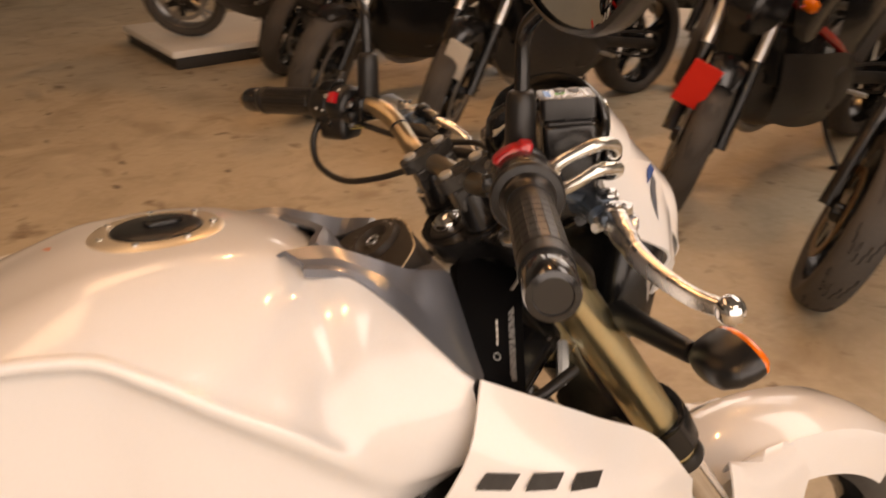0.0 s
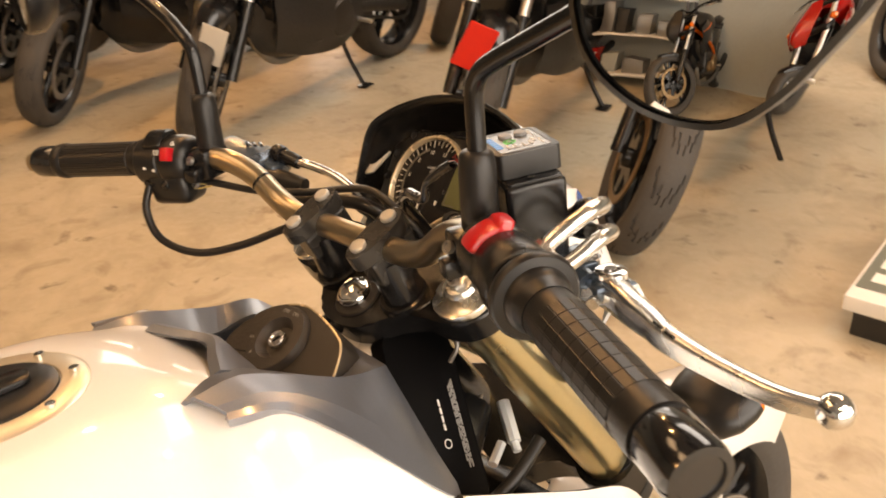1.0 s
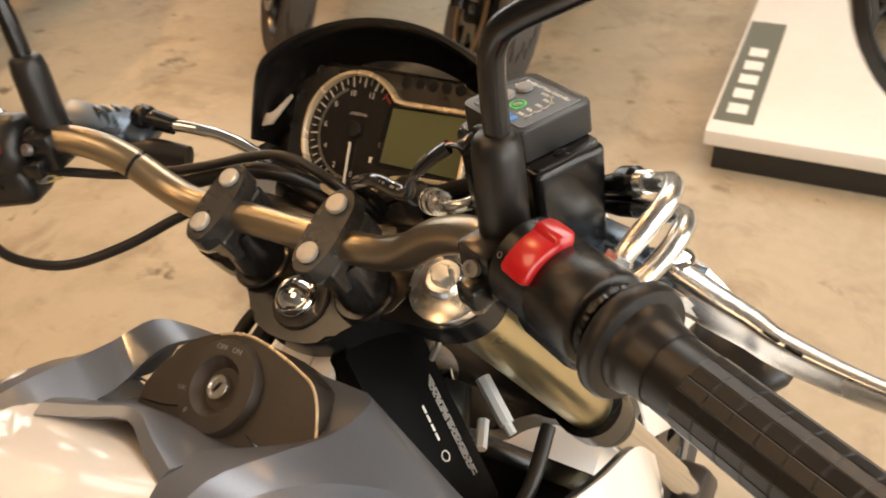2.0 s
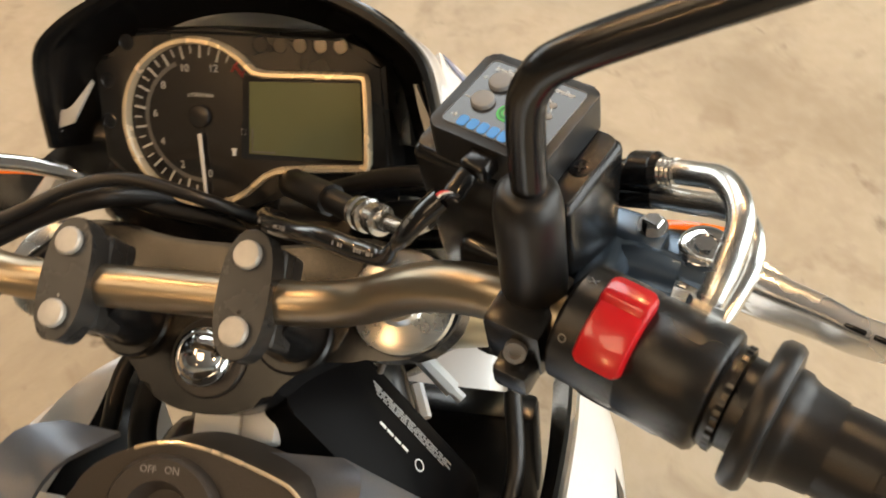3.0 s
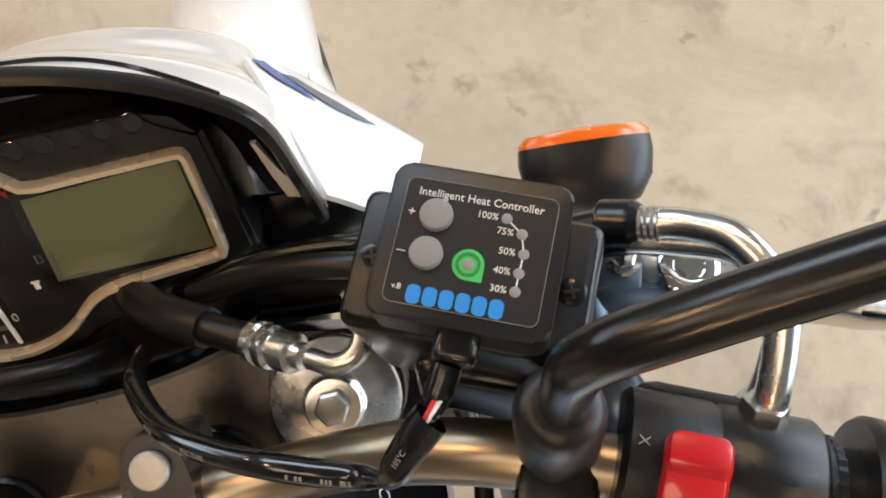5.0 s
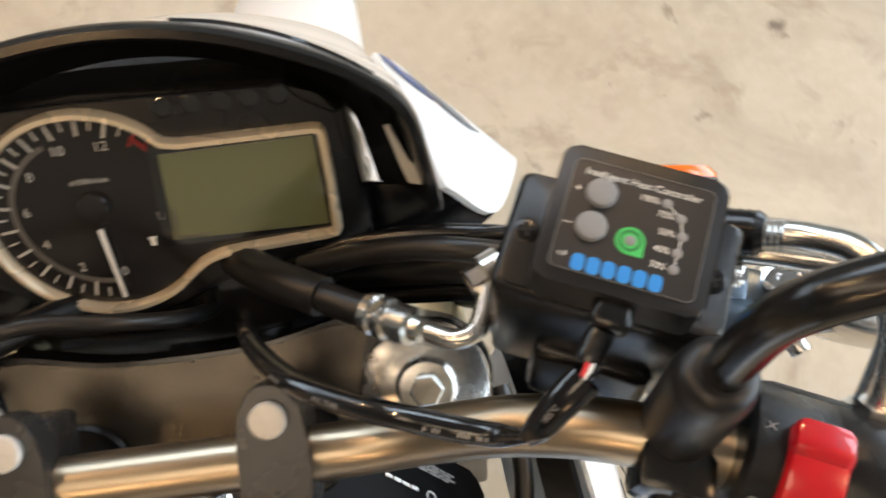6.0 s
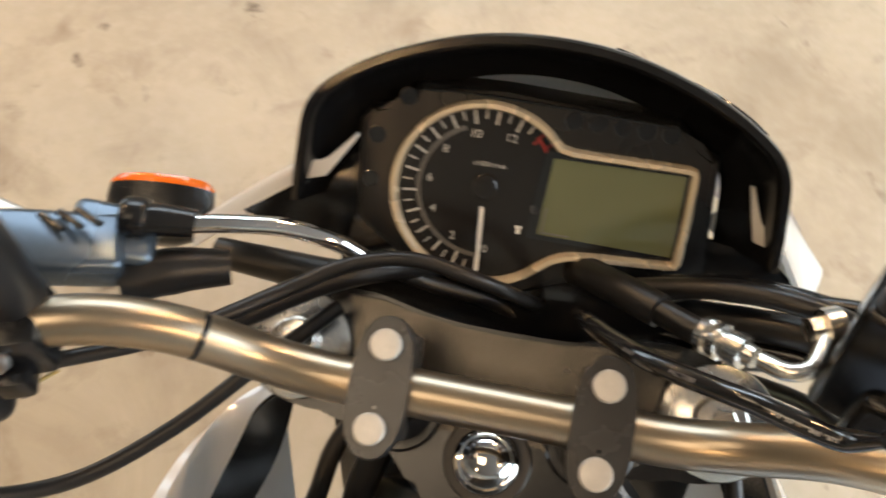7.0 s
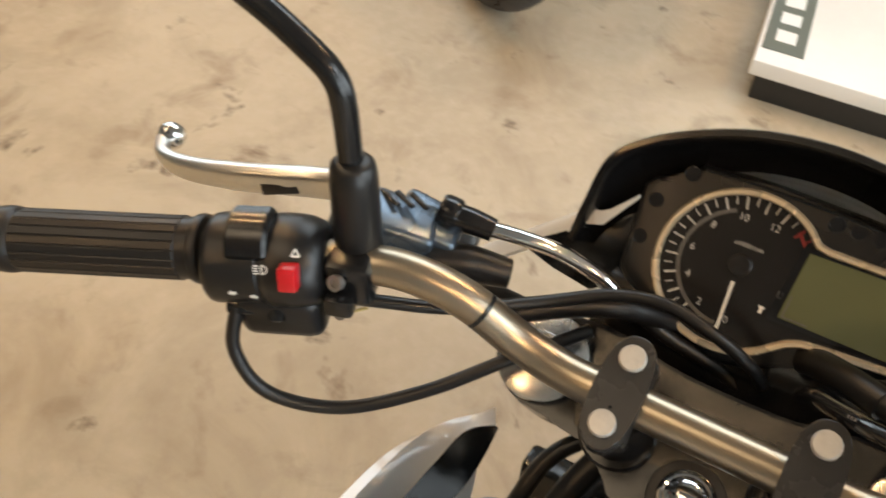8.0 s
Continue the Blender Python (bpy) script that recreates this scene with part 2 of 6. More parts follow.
def outward(bm, axis=2):
    """Turns the faces of an open band about an axis to the outside."""
    for f in bm.faces:
        c = f.calc_center_median()
        c[axis] = 0
        if f.normal.dot(c) < 0:
            f.normal_flip()


def rod(a, b, r, r2=None, n=16):
    a, b = Vector(a), Vector(b)
    h = (b - a).length
    return lathe([(r, 0), (r if r2 is None else r2, h)], a, b - a, n)


def glide(points, steps=8):
    """A smooth curve through the points."""
    pts = [Vector(p) for p in points]
    pts = [2 * pts[0] - pts[1], *pts, 2 * pts[-1] - pts[-2]]
    out = []
    for p0, p1, p2, p3 in zip(pts, pts[1:], pts[2:], pts[3:]):
        for i in range(steps):
            t = i / steps
            out.append(0.5 * (2 * p1 + (p2 - p0) * t + (2 * p0 - 5 * p1 + 4 * p2 - p3) * t * t + (3 * p1 - p0 - 3 * p2 + p3) * t ** 3))
    return out + [pts[-2]]


def bulge(v, power):
    return math.copysign(abs(v) ** power, v)


def tube(points, r, n=12, steps=8, flat=1.0, up=(0, 0, 1), boxy=1.0):
    """A round or flattened tube along a smooth curve; r: one radius or one for each point."""
    path = glide(points, steps)
    radii = [r] * len(path) if isinstance(r, (int, float)) else [float(v) for v in np.interp(np.linspace(0, len(r) - 1, len(path)), range(len(r)), r)]
    bm = bmesh.new()
    rings, side = [], None
    for i, p in enumerate(path):
        ahead = (path[min(i + 1, len(path) - 1)] - path[max(i - 1, 0)]).normalized()
        if side is None:
            side = ahead.cross(Vector(up))
            if side.length < 1e-3:
                side = ahead.cross(Vector((1, 0, 0)))
        side = (side - ahead * side.dot(ahead)).normalized()
        over = side.cross(ahead)
        rings.append([bm.verts.new(p + radii[i] * (bulge(math.cos(a), boxy) * side + flat * bulge(math.sin(a), boxy) * over)) for a in (2 * math.pi * k / n for k in range(n))])
    for a, b in zip(rings, rings[1:]):
        for k in range(n):
            bm.faces.new((a[k], a[(k + 1) % n], b[(k + 1) % n], b[k]))
    bm.faces.new(rings[0][::-1])
    bm.faces.new(rings[-1])
    return bm


def plate(outline, depth, m=Matrix(), bevel=0.0, seg=2):
    """A flat outline in x, y, given a depth downwards from z = 0."""
    bm = bmesh.new()
    top = [bm.verts.new((x, y, 0)) for x, y in outline]
    low = [bm.verts.new((x, y, -depth)) for x, y in outline]
    face = bm.faces.new(top)
    bm.faces.new(low[::-1])
    n = len(outline)
    for i in range(n):
        bm.faces.new((top[i], low[i], low[(i + 1) % n], top[(i + 1) % n]))
    if bevel:
        bmesh.ops.bevel(bm, geom=list(face.edges), offset=bevel, segments=seg, profile=0.5, affect="EDGES")
    bm.transform(m)
    return bm


def rounded(w, h, r, n=5, cx=0.0, cy=0.0):
    """The outline of a rounded rectangle."""
    out = []
    for sx, sy, a0 in ((1, 1, 0), (-1, 1, 90), (-1, -1, 180), (1, -1, 270)):
        for i in range(n + 1):
            a = radians(a0 + 90 * i / n)
            out.append((cx + sx * (w / 2 - r) + r * math.cos(a), cy + sy * (h / 2 - r) + r * math.sin(a)))
    return out


def skin(rows, thick=0.0, closed=False):
    """A surface through rows of points, smoothed along them, with a thickness."""
    bm = bmesh.new()
    grid = [[bm.verts.new(p) for p in row] for row in rows]
    for a, b in zip(grid, grid[1:]):
        k = len(a)
        for i in range(k if closed else k - 1):
            bm.faces.new((a[i], a[(i + 1) % k], b[(i + 1) % k], b[i]))
    if thick:
        bmesh.ops.recalc_face_normals(bm, faces=bm.faces)
        bmesh.ops.solidify(bm, geom=bm.faces[:], thickness=thick)
    return bm


def fair(rows, steps=5, across=4):
    """Rows of points, made finer along and across with smooth curves."""
    fine = [glide(r, across) for r in rows]
    cols = [glide([row[i] for row in fine], steps) for i in range(len(fine[0]))]
    return [[c[j] for c in cols] for j in range(len(cols[0]))]


def lettering(body, size, m, depth=0.0002, align="CENTER"):
    """Raised lettering in the built-in font, as a bmesh."""
    curve = bpy.data.curves.new("lettering", "FONT")
    curve.body, curve.size, curve.align_x, curve.align_y, curve.extrude = body, size, align, "CENTER", depth / 2
    curve.resolution_u = 3
    ob = new("lettering", curve)
    me = bpy.data.meshes.new_from_object(ob.evaluated_get(bpy.context.evaluated_depsgraph_get()))
    bm = bmesh.new()
    bm.from_mesh(me)
    bpy.data.objects.remove(ob)
    bpy.data.curves.remove(curve)
    bpy.data.meshes.remove(me)
    bm.transform(m)
    return bm


def ring_frame(outline, width, depth, m=Matrix(), bevel=0.0):
    """A raised band that follows a closed outline, of the given width inwards."""
    n = len(outline)
    pts = [Vector((*p, 0)) for p in outline]
    area = sum(pts[i].x * pts[(i + 1) % n].y - pts[(i + 1) % n].x * pts[i].y for i in range(n))
    flip = 1 if area > 0 else -1
    inner = []
    for i in range(n):
        a, b = (pts[i] - pts[i - 1]).normalized(), (pts[(i + 1) % n] - pts[i]).normalized()
        na, nb = Vector((-a.y, a.x, 0)) * flip, Vector((-b.y, b.x, 0)) * flip
        mid = (na + nb).normalized()
        inner.append(pts[i] + mid * width / max(0.5, mid.dot(na)))
    bm = bmesh.new()
    loops = []
    for k, z in ((0.0, -depth), (0.0, -0.3 * depth), (0.25, 0.0), (0.75, 0.0), (1.0, -0.3 * depth), (1.0, -depth)):
        loops.append([bm.verts.new((pts[i] * (1 - k) + inner[i] * k) + Vector((0, 0, z))) for i in range(n)])
    for a, b in zip(loops, loops[1:] + loops[:1]):
        for i in range(n):
            bm.faces.new((a[i], a[(i + 1) % n], b[(i + 1) % n], b[i]))
    bm.transform(m)
    return bm

# ---- the showroom ----
X0, X1, Y0, Y1, HIGH = -9.5, 5.0, -6.0, 8.0, 3.9
floor = part("floor", box(X1 - X0 + 0.4, Y1 - Y0 + 0.4, 0.2, pose((X0 + X1) / 2, (Y0 + Y1) / 2, -0.1)), CONCRETE, smooth=0)
tagged(floor, "worn beige concrete floor with dark oil spots", "floor", kind="structure")
ground = part("ground", box(120, 120, 0.1, pose(0, 0, -0.26)), CONCRETE, smooth=0)
tagged(ground, "grey pavement outside the shopfront", "ground", kind="structure")
HOLES = ((-2.6, 0.2, 2.5, 4.7), (2.7, 4.3, -0.7, 1.5), (-9.2, -4.8, 5.7, 7.7))
cuts_x = sorted({X0 - 0.2, X1 + 0.2, *[x for hole in HOLES for x in hole[:2]]})
cuts_y = sorted({Y0 - 0.2, Y1 + 0.2, *[y for hole in HOLES for y in hole[2:]]})
bays = [(x0, x1, y0, y1) for x0, x1 in zip(cuts_x, cuts_x[1:]) for y0, y1 in zip(cuts_y, cuts_y[1:]) if not any(h[0] <= x0 < h[1] and h[2] <= y0 < h[3] for h in HOLES)]
ceiling = part("ceiling", join(*[box(x1 - x0, y1 - y0, 0.2, pose((x0 + x1) / 2, (y0 + y1) / 2, HIGH + 0.1)) for x0, x1, y0, y1 in bays]), CEIL, smooth=0)
tagged(ceiling, "dull painted showroom ceiling with three unseen roof lights", "ceiling", kind="structure")


def wall(name, x0, x1, y0, y1, z0=0.0, z1=HIGH):
    ob = part(name, box(x1 - x0, y1 - y0, z1 - z0, pose((x0 + x1) / 2, (y0 + y1) / 2, (z0 + z1) / 2)), WALLGREY, smooth=0)
    return tagged(ob, "plain grey-green painted showroom wall", "wall", kind="structure")


wall("wall_north", -6.0, X1, Y1, Y1 + 0.2)
wall("wall_north_2", X0, -6.0, Y1, Y1 + 0.2, 0.0, 1.2)
wall("wall_north_3", X0, -6.0, Y1, Y1 + 0.2, 3.6, HIGH)
wall("wall_north_4", X0, -9.2, Y1, Y1 + 0.2, 1.2, 3.6)
wall("wall_south", X0, X1, Y0 - 0.2, Y0)
wall("wall_west", X0 - 0.2, X0, Y0, 3.6)
wall("wall_west_2", X0 - 0.2, X0, 3.6, Y1, 0.0, 1.0)
wall("wall_west_3", X0 - 0.2, X0, 3.6, Y1, 3.4, HIGH)
wall("wall_west_4", X0 - 0.2, X0, 7.8, Y1, 1.0, 3.4)
wall("wall_east", X1, X1 + 0.2, 4.5, Y1)
wall("wall_east_2", X1, X1 + 0.2, Y0, -4.5)
wall("wall_east_3", X1, X1 + 0.2, -4.5, 4.5, 3.7, HIGH)
GLASS = material("window_glass", (1, 1, 1), 0.0)
GLASS.node_tree.nodes["Principled BSDF"].inputs["Transmission Weight"].default_value = 1.0
window = empty("window_1", pose(X1 + 0.1, 0.0, 0), "wide glazed shopfront in dark frames", "window", kind="structure")
for k in range(6):
    part("window_frame", box(0.08, 0.07, 3.7, pose(0, -4.45 + 1.78 * k, 1.85), 0.005), FRAMEALU, window)
for z in (0.05, 3.65):
    part("window_frame", box(0.07, 8.9, 0.1, pose(0, 0, z), 0.005), FRAMEALU, window)
for k in range(5):
    pane = part("pane", box(0.012, 1.70, 3.5, pose(0, -3.56 + 1.78 * k, 1.85)), GLASS, window, smooth=0)
    pane.visible_shadow = False


def glazing(name, m, wide, high, label):
    """Two panes in a dark frame, standing in the opening; x along it, z up."""
    ob = empty(name, m, label, "window", kind="structure")
    for k in (-1, 0, 1):
        part("window_frame", box(0.05, 0.08, high, pose(k * (wide / 2 - 0.025), 0, 0), 0.005), FRAMEALU, ob)
    for k in (-1, 1):
        pane = part("pane", box(wide / 2 - 0.08, 0.012, high - 0.01, pose(k * wide / 4, 0, 0)), GLASS, ob, smooth=0)
        pane.visible_shadow = False


# window_6 only gives the added east fill an opening.
for n, (x0, x1, y0, y1) in zip((2, 6, 5), HOLES):
    glazing("window_%d" % n, pose((x0 + x1) / 2, (y0 + y1) / 2, HIGH + 0.1, 90), x1 - x0, y1 - y0, "unseen square roof light in dark frames")
glazing("window_3", pose(X0 - 0.1, 5.7, 2.2, 0, 0, 90), 4.2, 2.4, "tall window in dark frames")
glazing("window_4", pose(-7.6, Y1 + 0.1, 2.4), 3.2, 2.4, "tall window in dark frames")
# ceiling lamps
lamp0 = empty("ceiling_lamp", pose(*LAMPS[0][:2], HIGH), "round recessed warm ceiling lamp", "lamp", "ceiling lamps")
part("housing", lathe([(0.13, 0.0), (0.15, -0.01), (0.15, -0.075), (0.135, -0.085), (0.12, -0.07), (0.12, -0.02)], n=28, cap=False), FRAMEALU, lamp0)
part("diffuser", lathe([(0.11, -0.045), (0.118, -0.05), (0.118, -0.06), (0.05, -0.064)], n=28), LAMPGLOW, lamp0)
for lx, ly, watts in LAMPS[1:]:
    copy_thing(lamp0, pose(lx, ly, HIGH))

# Unseen panels, added so that the yoke and clamps reflect something warm.
panel = empty("unseen_ceiling_panel", pose(-1.05, -1.5, HIGH), "unseen square warm ceiling panel in a dark frame, added for reflections", "lamp", "ceiling panel lamps")
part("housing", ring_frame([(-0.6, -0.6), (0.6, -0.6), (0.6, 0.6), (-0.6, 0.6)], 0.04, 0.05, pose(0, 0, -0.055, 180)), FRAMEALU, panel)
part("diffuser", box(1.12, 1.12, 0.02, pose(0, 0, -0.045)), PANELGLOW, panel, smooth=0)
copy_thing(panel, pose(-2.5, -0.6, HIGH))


def plinth(name, m, wide, deep, label, lettered):
    """A display plinth: white slab on a recessed black base; its near left corner is the origin."""
    ob = empty(name, m, label, "plinth")
    part("slab", box(wide, deep, 0.045, pose(wide / 2, deep / 2, 0.1075), 0.004), PLINTHWHITE, ob)
    part("base", box(wide - 0.05, deep - 0.05, 0.085, pose(wide / 2, deep / 2, 0.0425), 0.003), PLINTHBLACK, ob, "black recessed base")
    if lettered:
        part("printed_strip", box(0.105, 0.62, 0.002, pose(0.062, 0.06 + 0.31, 0.1311)), STRIP, ob, "grey-green printed strip")
        for k in range(5):
            part("logo_bar", box(0.052, 0.052, 0.001, pose(0.062, 0.13 + 0.085 * k, 0.1326)), MARK, ob, "pale printed logo block")
    return ob


plinth("display_plinth", pose(-0.195, 1.655, 0, 0, 0, 8.5), 2.4, 1.3, "low white display plinth with black base and printed strip", True)
plinth("display_plinth", pose(-5.15, 0.30, 0, 0, 0, 100), 2.2, 1.2, "low white display plinth on a recessed black base", False)

# ---- parts that all motorcycles share ----
def tyre_mesh(radius, wide, grooves=True):
    """A tyre about the x axis, with cut tread grooves."""
    w = wide / 2
    prof = [(radius - 0.075, -w * 0.72), (radius - 0.06, -w * 0.92), (radius - 0.035, -w), (radius - 0.018, -w * 0.86), (radius - 0.007, -w * 0.58),
            (radius - 0.0015, -w * 0.28), (radius, 0.0)]
    prof += [(r, -h) for r, h in prof[-2::-1]]
    prof = [(p.x, p.y) for p in glide([(r, h, 0) for r, h in prof], 3)]
    bm = lathe(prof, axis=(1, 0, 0), n=120, cap=False)
    bm.normal_update()
    outward(bm, 0)
    if grooves:
        cut = []
        for f in bm.faces:
            c = f.calc_center_median()
            seg = int(math.atan2(c.z, c.y) / (2 * math.pi) * 120 + 60)
            lane = min(range(len(prof) - 1), key=lambda k: abs((prof[k][1] + prof[k + 1][1]) / 2 - c.x))
            lane = min(lane, len(prof) - 2 - lane)
            if math.hypot(c.y, c.z) > radius - 0.02 and (lane in (11, 12, 13) and (seg + 2 * lane) % 10 < 2 or lane in (15, 16) and (seg + 5 + 2 * lane) % 10 < 2):
                cut.append(f)
        bmesh.ops.inset_region(bm, faces=cut, thickness=0.0009, depth=-0.005)
    return bm


def wheel(parent, name, y, radius, wide, rim_mat, disc, spokes=5, disc_mat=GREYMETAL, aside=0.0):
    """A cast wheel with tyre, rim, spokes, hub and brake disc, under a motorcycle."""
    hub = (aside, y, radius)
    at = Matrix.Translation(hub)
    tyre = tyre_mesh(radius, wide)
    tyre.transform(at)
    ob = part(name, tyre, TYRE, parent, "black rubber tyre with cut tread")
    rr = radius - 0.075
    w = wide / 2 * 0.72
    rim = lathe([(rr + 0.012, -w), (rr + 0.002, -w), (rr - 0.008, -w * 0.6), (rr - 0.012, 0), (rr - 0.008, w * 0.6), (rr + 0.002, w), (rr + 0.012, w), (rr + 0.004, w * 0.5), (rr + 0.004, -w * 0.5)], axis=(1, 0, 0), n=48, cap=False)
    rim.transform(at)
    part("rim", rim, rim_mat, ob)
    for k in range(spokes):
        a = 2 * math.pi * k / spokes + 0.3
        for off in (-0.13, 0.13):
            spoke = tube([(0, 0.04 * math.cos(a), 0.04 * math.sin(a)), (0, rr * 0.55 * math.cos(a + off * 0.6), rr * 0.55 * math.sin(a + off * 0.6)), (0, (rr - 0.006) * math.cos(a + off), (rr - 0.006) * math.sin(a + off))], [0.016, 0.011, 0.013], n=8, steps=4)
            spoke.transform(at)
            part("spoke", spoke, rim_mat, ob)
    core = lathe([(0.02, -0.085), (0.03, -0.08), (0.035, -0.03), (0.045, 0), (0.035, 0.03), (0.03, 0.08), (0.02, 0.085)], axis=(1, 0, 0), n=20)
    core.transform(at)
    part("hub", core, rim_mat, ob)
    for side in disc:
        x = side * 0.062 + aside
        rot = lathe([(0.126, -0.0025), (0.155, -0.0025), (0.155, 0.0025), (0.126, 0.0025), (0.126, -0.0025)], (x, y, radius), (1, 0, 0), n=40, cap=False)
        part("brake_disc", rot, disc_mat, ob, "steel brake disc")
        star = [((0.132 if k % 4 < 2 else 0.062) * math.cos(math.pi * (k + 0.5) / 12), (0.132 if k % 4 < 2 else 0.062) * math.sin(math.pi * (k + 0.5) / 12)) for k in range(24)]
        arms = plate(star, 0.004, Matrix.Translation((side * 0.060 + aside, y, radius)) @ Matrix.Rotation(radians(90), 4, "Y"))
        part("disc_carrier", arms, BLACK, ob, "black disc carrier")
    return ob


def fender(parent, y, radius, a0, a1, wide, mat, label, lift=0.022, taper=0.42, side=0.045):
    """A curved mudguard over the front wheel; angles in degrees from straight ahead, upwards."""
    rows = []
    for i in range(19):
        a = radians(a0 + (a1 - a0) * i / 18)
        w = wide / 2 * (1 - taper * abs(i / 9 - 1) ** 3)
        r = radius + lift
        rows.append([(w * s, y + math.cos(a) * (r - drop), radius + math.sin(a) * (r - drop)) for s, drop in ((-1, side), (-0.985, 0.4 * side), (-0.93, 0.018), (-0.6, 0.004), (0, 0), (0.6, 0.004), (0.93, 0.018), (0.985, 0.4 * side), (1, side))])
    return part("fender", skin(rows, 0.003), mat, parent, label)


def fork_leg(parent, x, top, foot, upper, lower, split=0.45, r=0.0205, r2=0.027):
    top, foot = Vector((x, *top)), Vector((x, *foot))
    mid = top.lerp(foot, split)
    leg = part("fork_leg", rod(top, mid, r), upper, parent, "metal fork tube")
    part("fork_slider", join(rod(mid - (foot - top).normalized() * 0.012, foot, r2), lathe([(r2 + 0.004, 0), (r2 + 0.004, 0.018)], mid - (foot - top).normalized() * 0.012, foot - top, 16)), lower, leg)
    return leg


def caliper(parent, x, y, z, mat):
    part("brake_caliper", box(0.035, 0.06, 0.11, pose(x, y, z, 20, 0, 0), 0.009), mat, parent, "brake caliper")


def engine_block(parent, dy, mat, cover):
    body = part("engine", join(box(0.30, 0.40, 0.26, pose(0, -0.28 + dy, 0.42, 6), 0.03, 3), box(0.26, 0.20, 0.26, pose(0, -0.16 + dy, 0.62, -24), 0.02, 3)), mat, parent, "dark cast engine block")
    for s in (-1, 1):
        part("engine_cover", join(lathe([(0.10, 0), (0.098, 0.03), (0.085, 0.045), (0.03, 0.05)], (s * 0.15, -0.36 + dy, 0.41), (s, 0, 0), 24), lathe([(0.065, 0), (0.062, 0.03), (0.05, 0.04)], (s * 0.15, -0.19 + dy, 0.39), (s, 0, 0), 20)), cover, body)
        for k in range(4):
            part("cooling_fin", box(0.285, 0.21, 0.006, pose(0, -0.16 + dy, 0.56 + 0.035 * k, -24), 0.002), mat, body) if s > 0 else None
    return body


def side_stand(parent, y):
    stand = part("side_stand", tube([(-0.10, y, 0.30), (-0.16, y - 0.01, 0.17), (-0.235, y - 0.03, 0.045)], [0.013, 0.011, 0.011], n=10), BLACK, parent, "black steel side stand")
    part("stand_foot", box(0.055, 0.075, 0.009, pose(-0.243, y - 0.035, 0.040, 0, 9, 0), 0.003), BLACK, stand)
    return stand


def exhaust(parent, x, dy):
    pipe = part("exhaust_pipe", tube([(0.06, 0.0 + dy, 0.52), (0.08, 0.02 + dy, 0.36), (0.06, -0.12 + dy, 0.20), (0.10, -0.45 + dy, 0.19), (x, -0.72 + dy, 0.30)], 0.024, n=12), GREYMETAL, parent)
    part("silencer", tube([(x, -0.70 + dy, 0.29), (x + 0.02, -0.85 + dy, 0.36), (x + 0.03, -1.10 + dy, 0.46)], [0.04, 0.055, 0.05], n=16), ENGINE, pipe, "dark metal silencer")
    return pipe

# ---- the white motorcycle ----
# its own space: x to its right, y ahead, z up, the floor below the handlebar at the origin; it leans on its stand
LEAN = Matrix.Translation((0.133, 0, 0)) @ Matrix.Rotation(radians(-6.5), 4, "Y")
bike = empty("motorcycle", LEAN, "white naked motorcycle with gold fork leaning on its stand", "motorcycle")


def axes(at, x, y, z):
    return Matrix.Translation(at) @ Matrix((x, y, z)).transposed().to_4x4()


# -- handlebar --
BARPTS = [(0, -0.010, 1.046), (0.04, -0.010, 1.046), (0.078, -0.010, 1.046), (0.108, -0.0105, 1.055), (0.140, -0.015, 1.077), (0.172, -0.0235, 1.090), (0.205, -0.036, 1.092), (0.27, -0.062, 1.090), (0.43, -0.134, 1.083)]
bar_path = [(-x, y, z) for x, y, z in BARPTS[:0:-1]] + BARPTS
handlebar = part("handlebar", tube(bar_path, 0.0111, n=24, steps=6), BAR, bike, "brushed titanium-coloured handlebar")
GRIPDIR = Vector((0.16, -0.072, -0.007)).normalized()


def on_bar(x, side=1):
    """A point on the straight outer stretch of the bar."""
    p = Vector((0.27, -0.062, 1.090)) + GRIPDIR * ((abs(x) - 0.27) / GRIPDIR.x)
    return Vector((side * p.x, p.y, p.z))


def bar_frame(x, side):
    """z out along the bar, x up, y towards the front for the right side."""
    z = Vector((side * GRIPDIR.x, GRIPDIR.y, GRIPDIR.z))
    up = (Vector((0, 0, 1)) - z * z.z).normalized()
    return axes(on_bar(x, side), up, z.cross(up), z)


part("index_mark", lathe([(0.0114, -0.0012), (0.0114, 0.0012)], (-0.1310, -0.0136, 1.0718), (-0.75, -0.1, 0.52), 24), BLACK, handlebar)

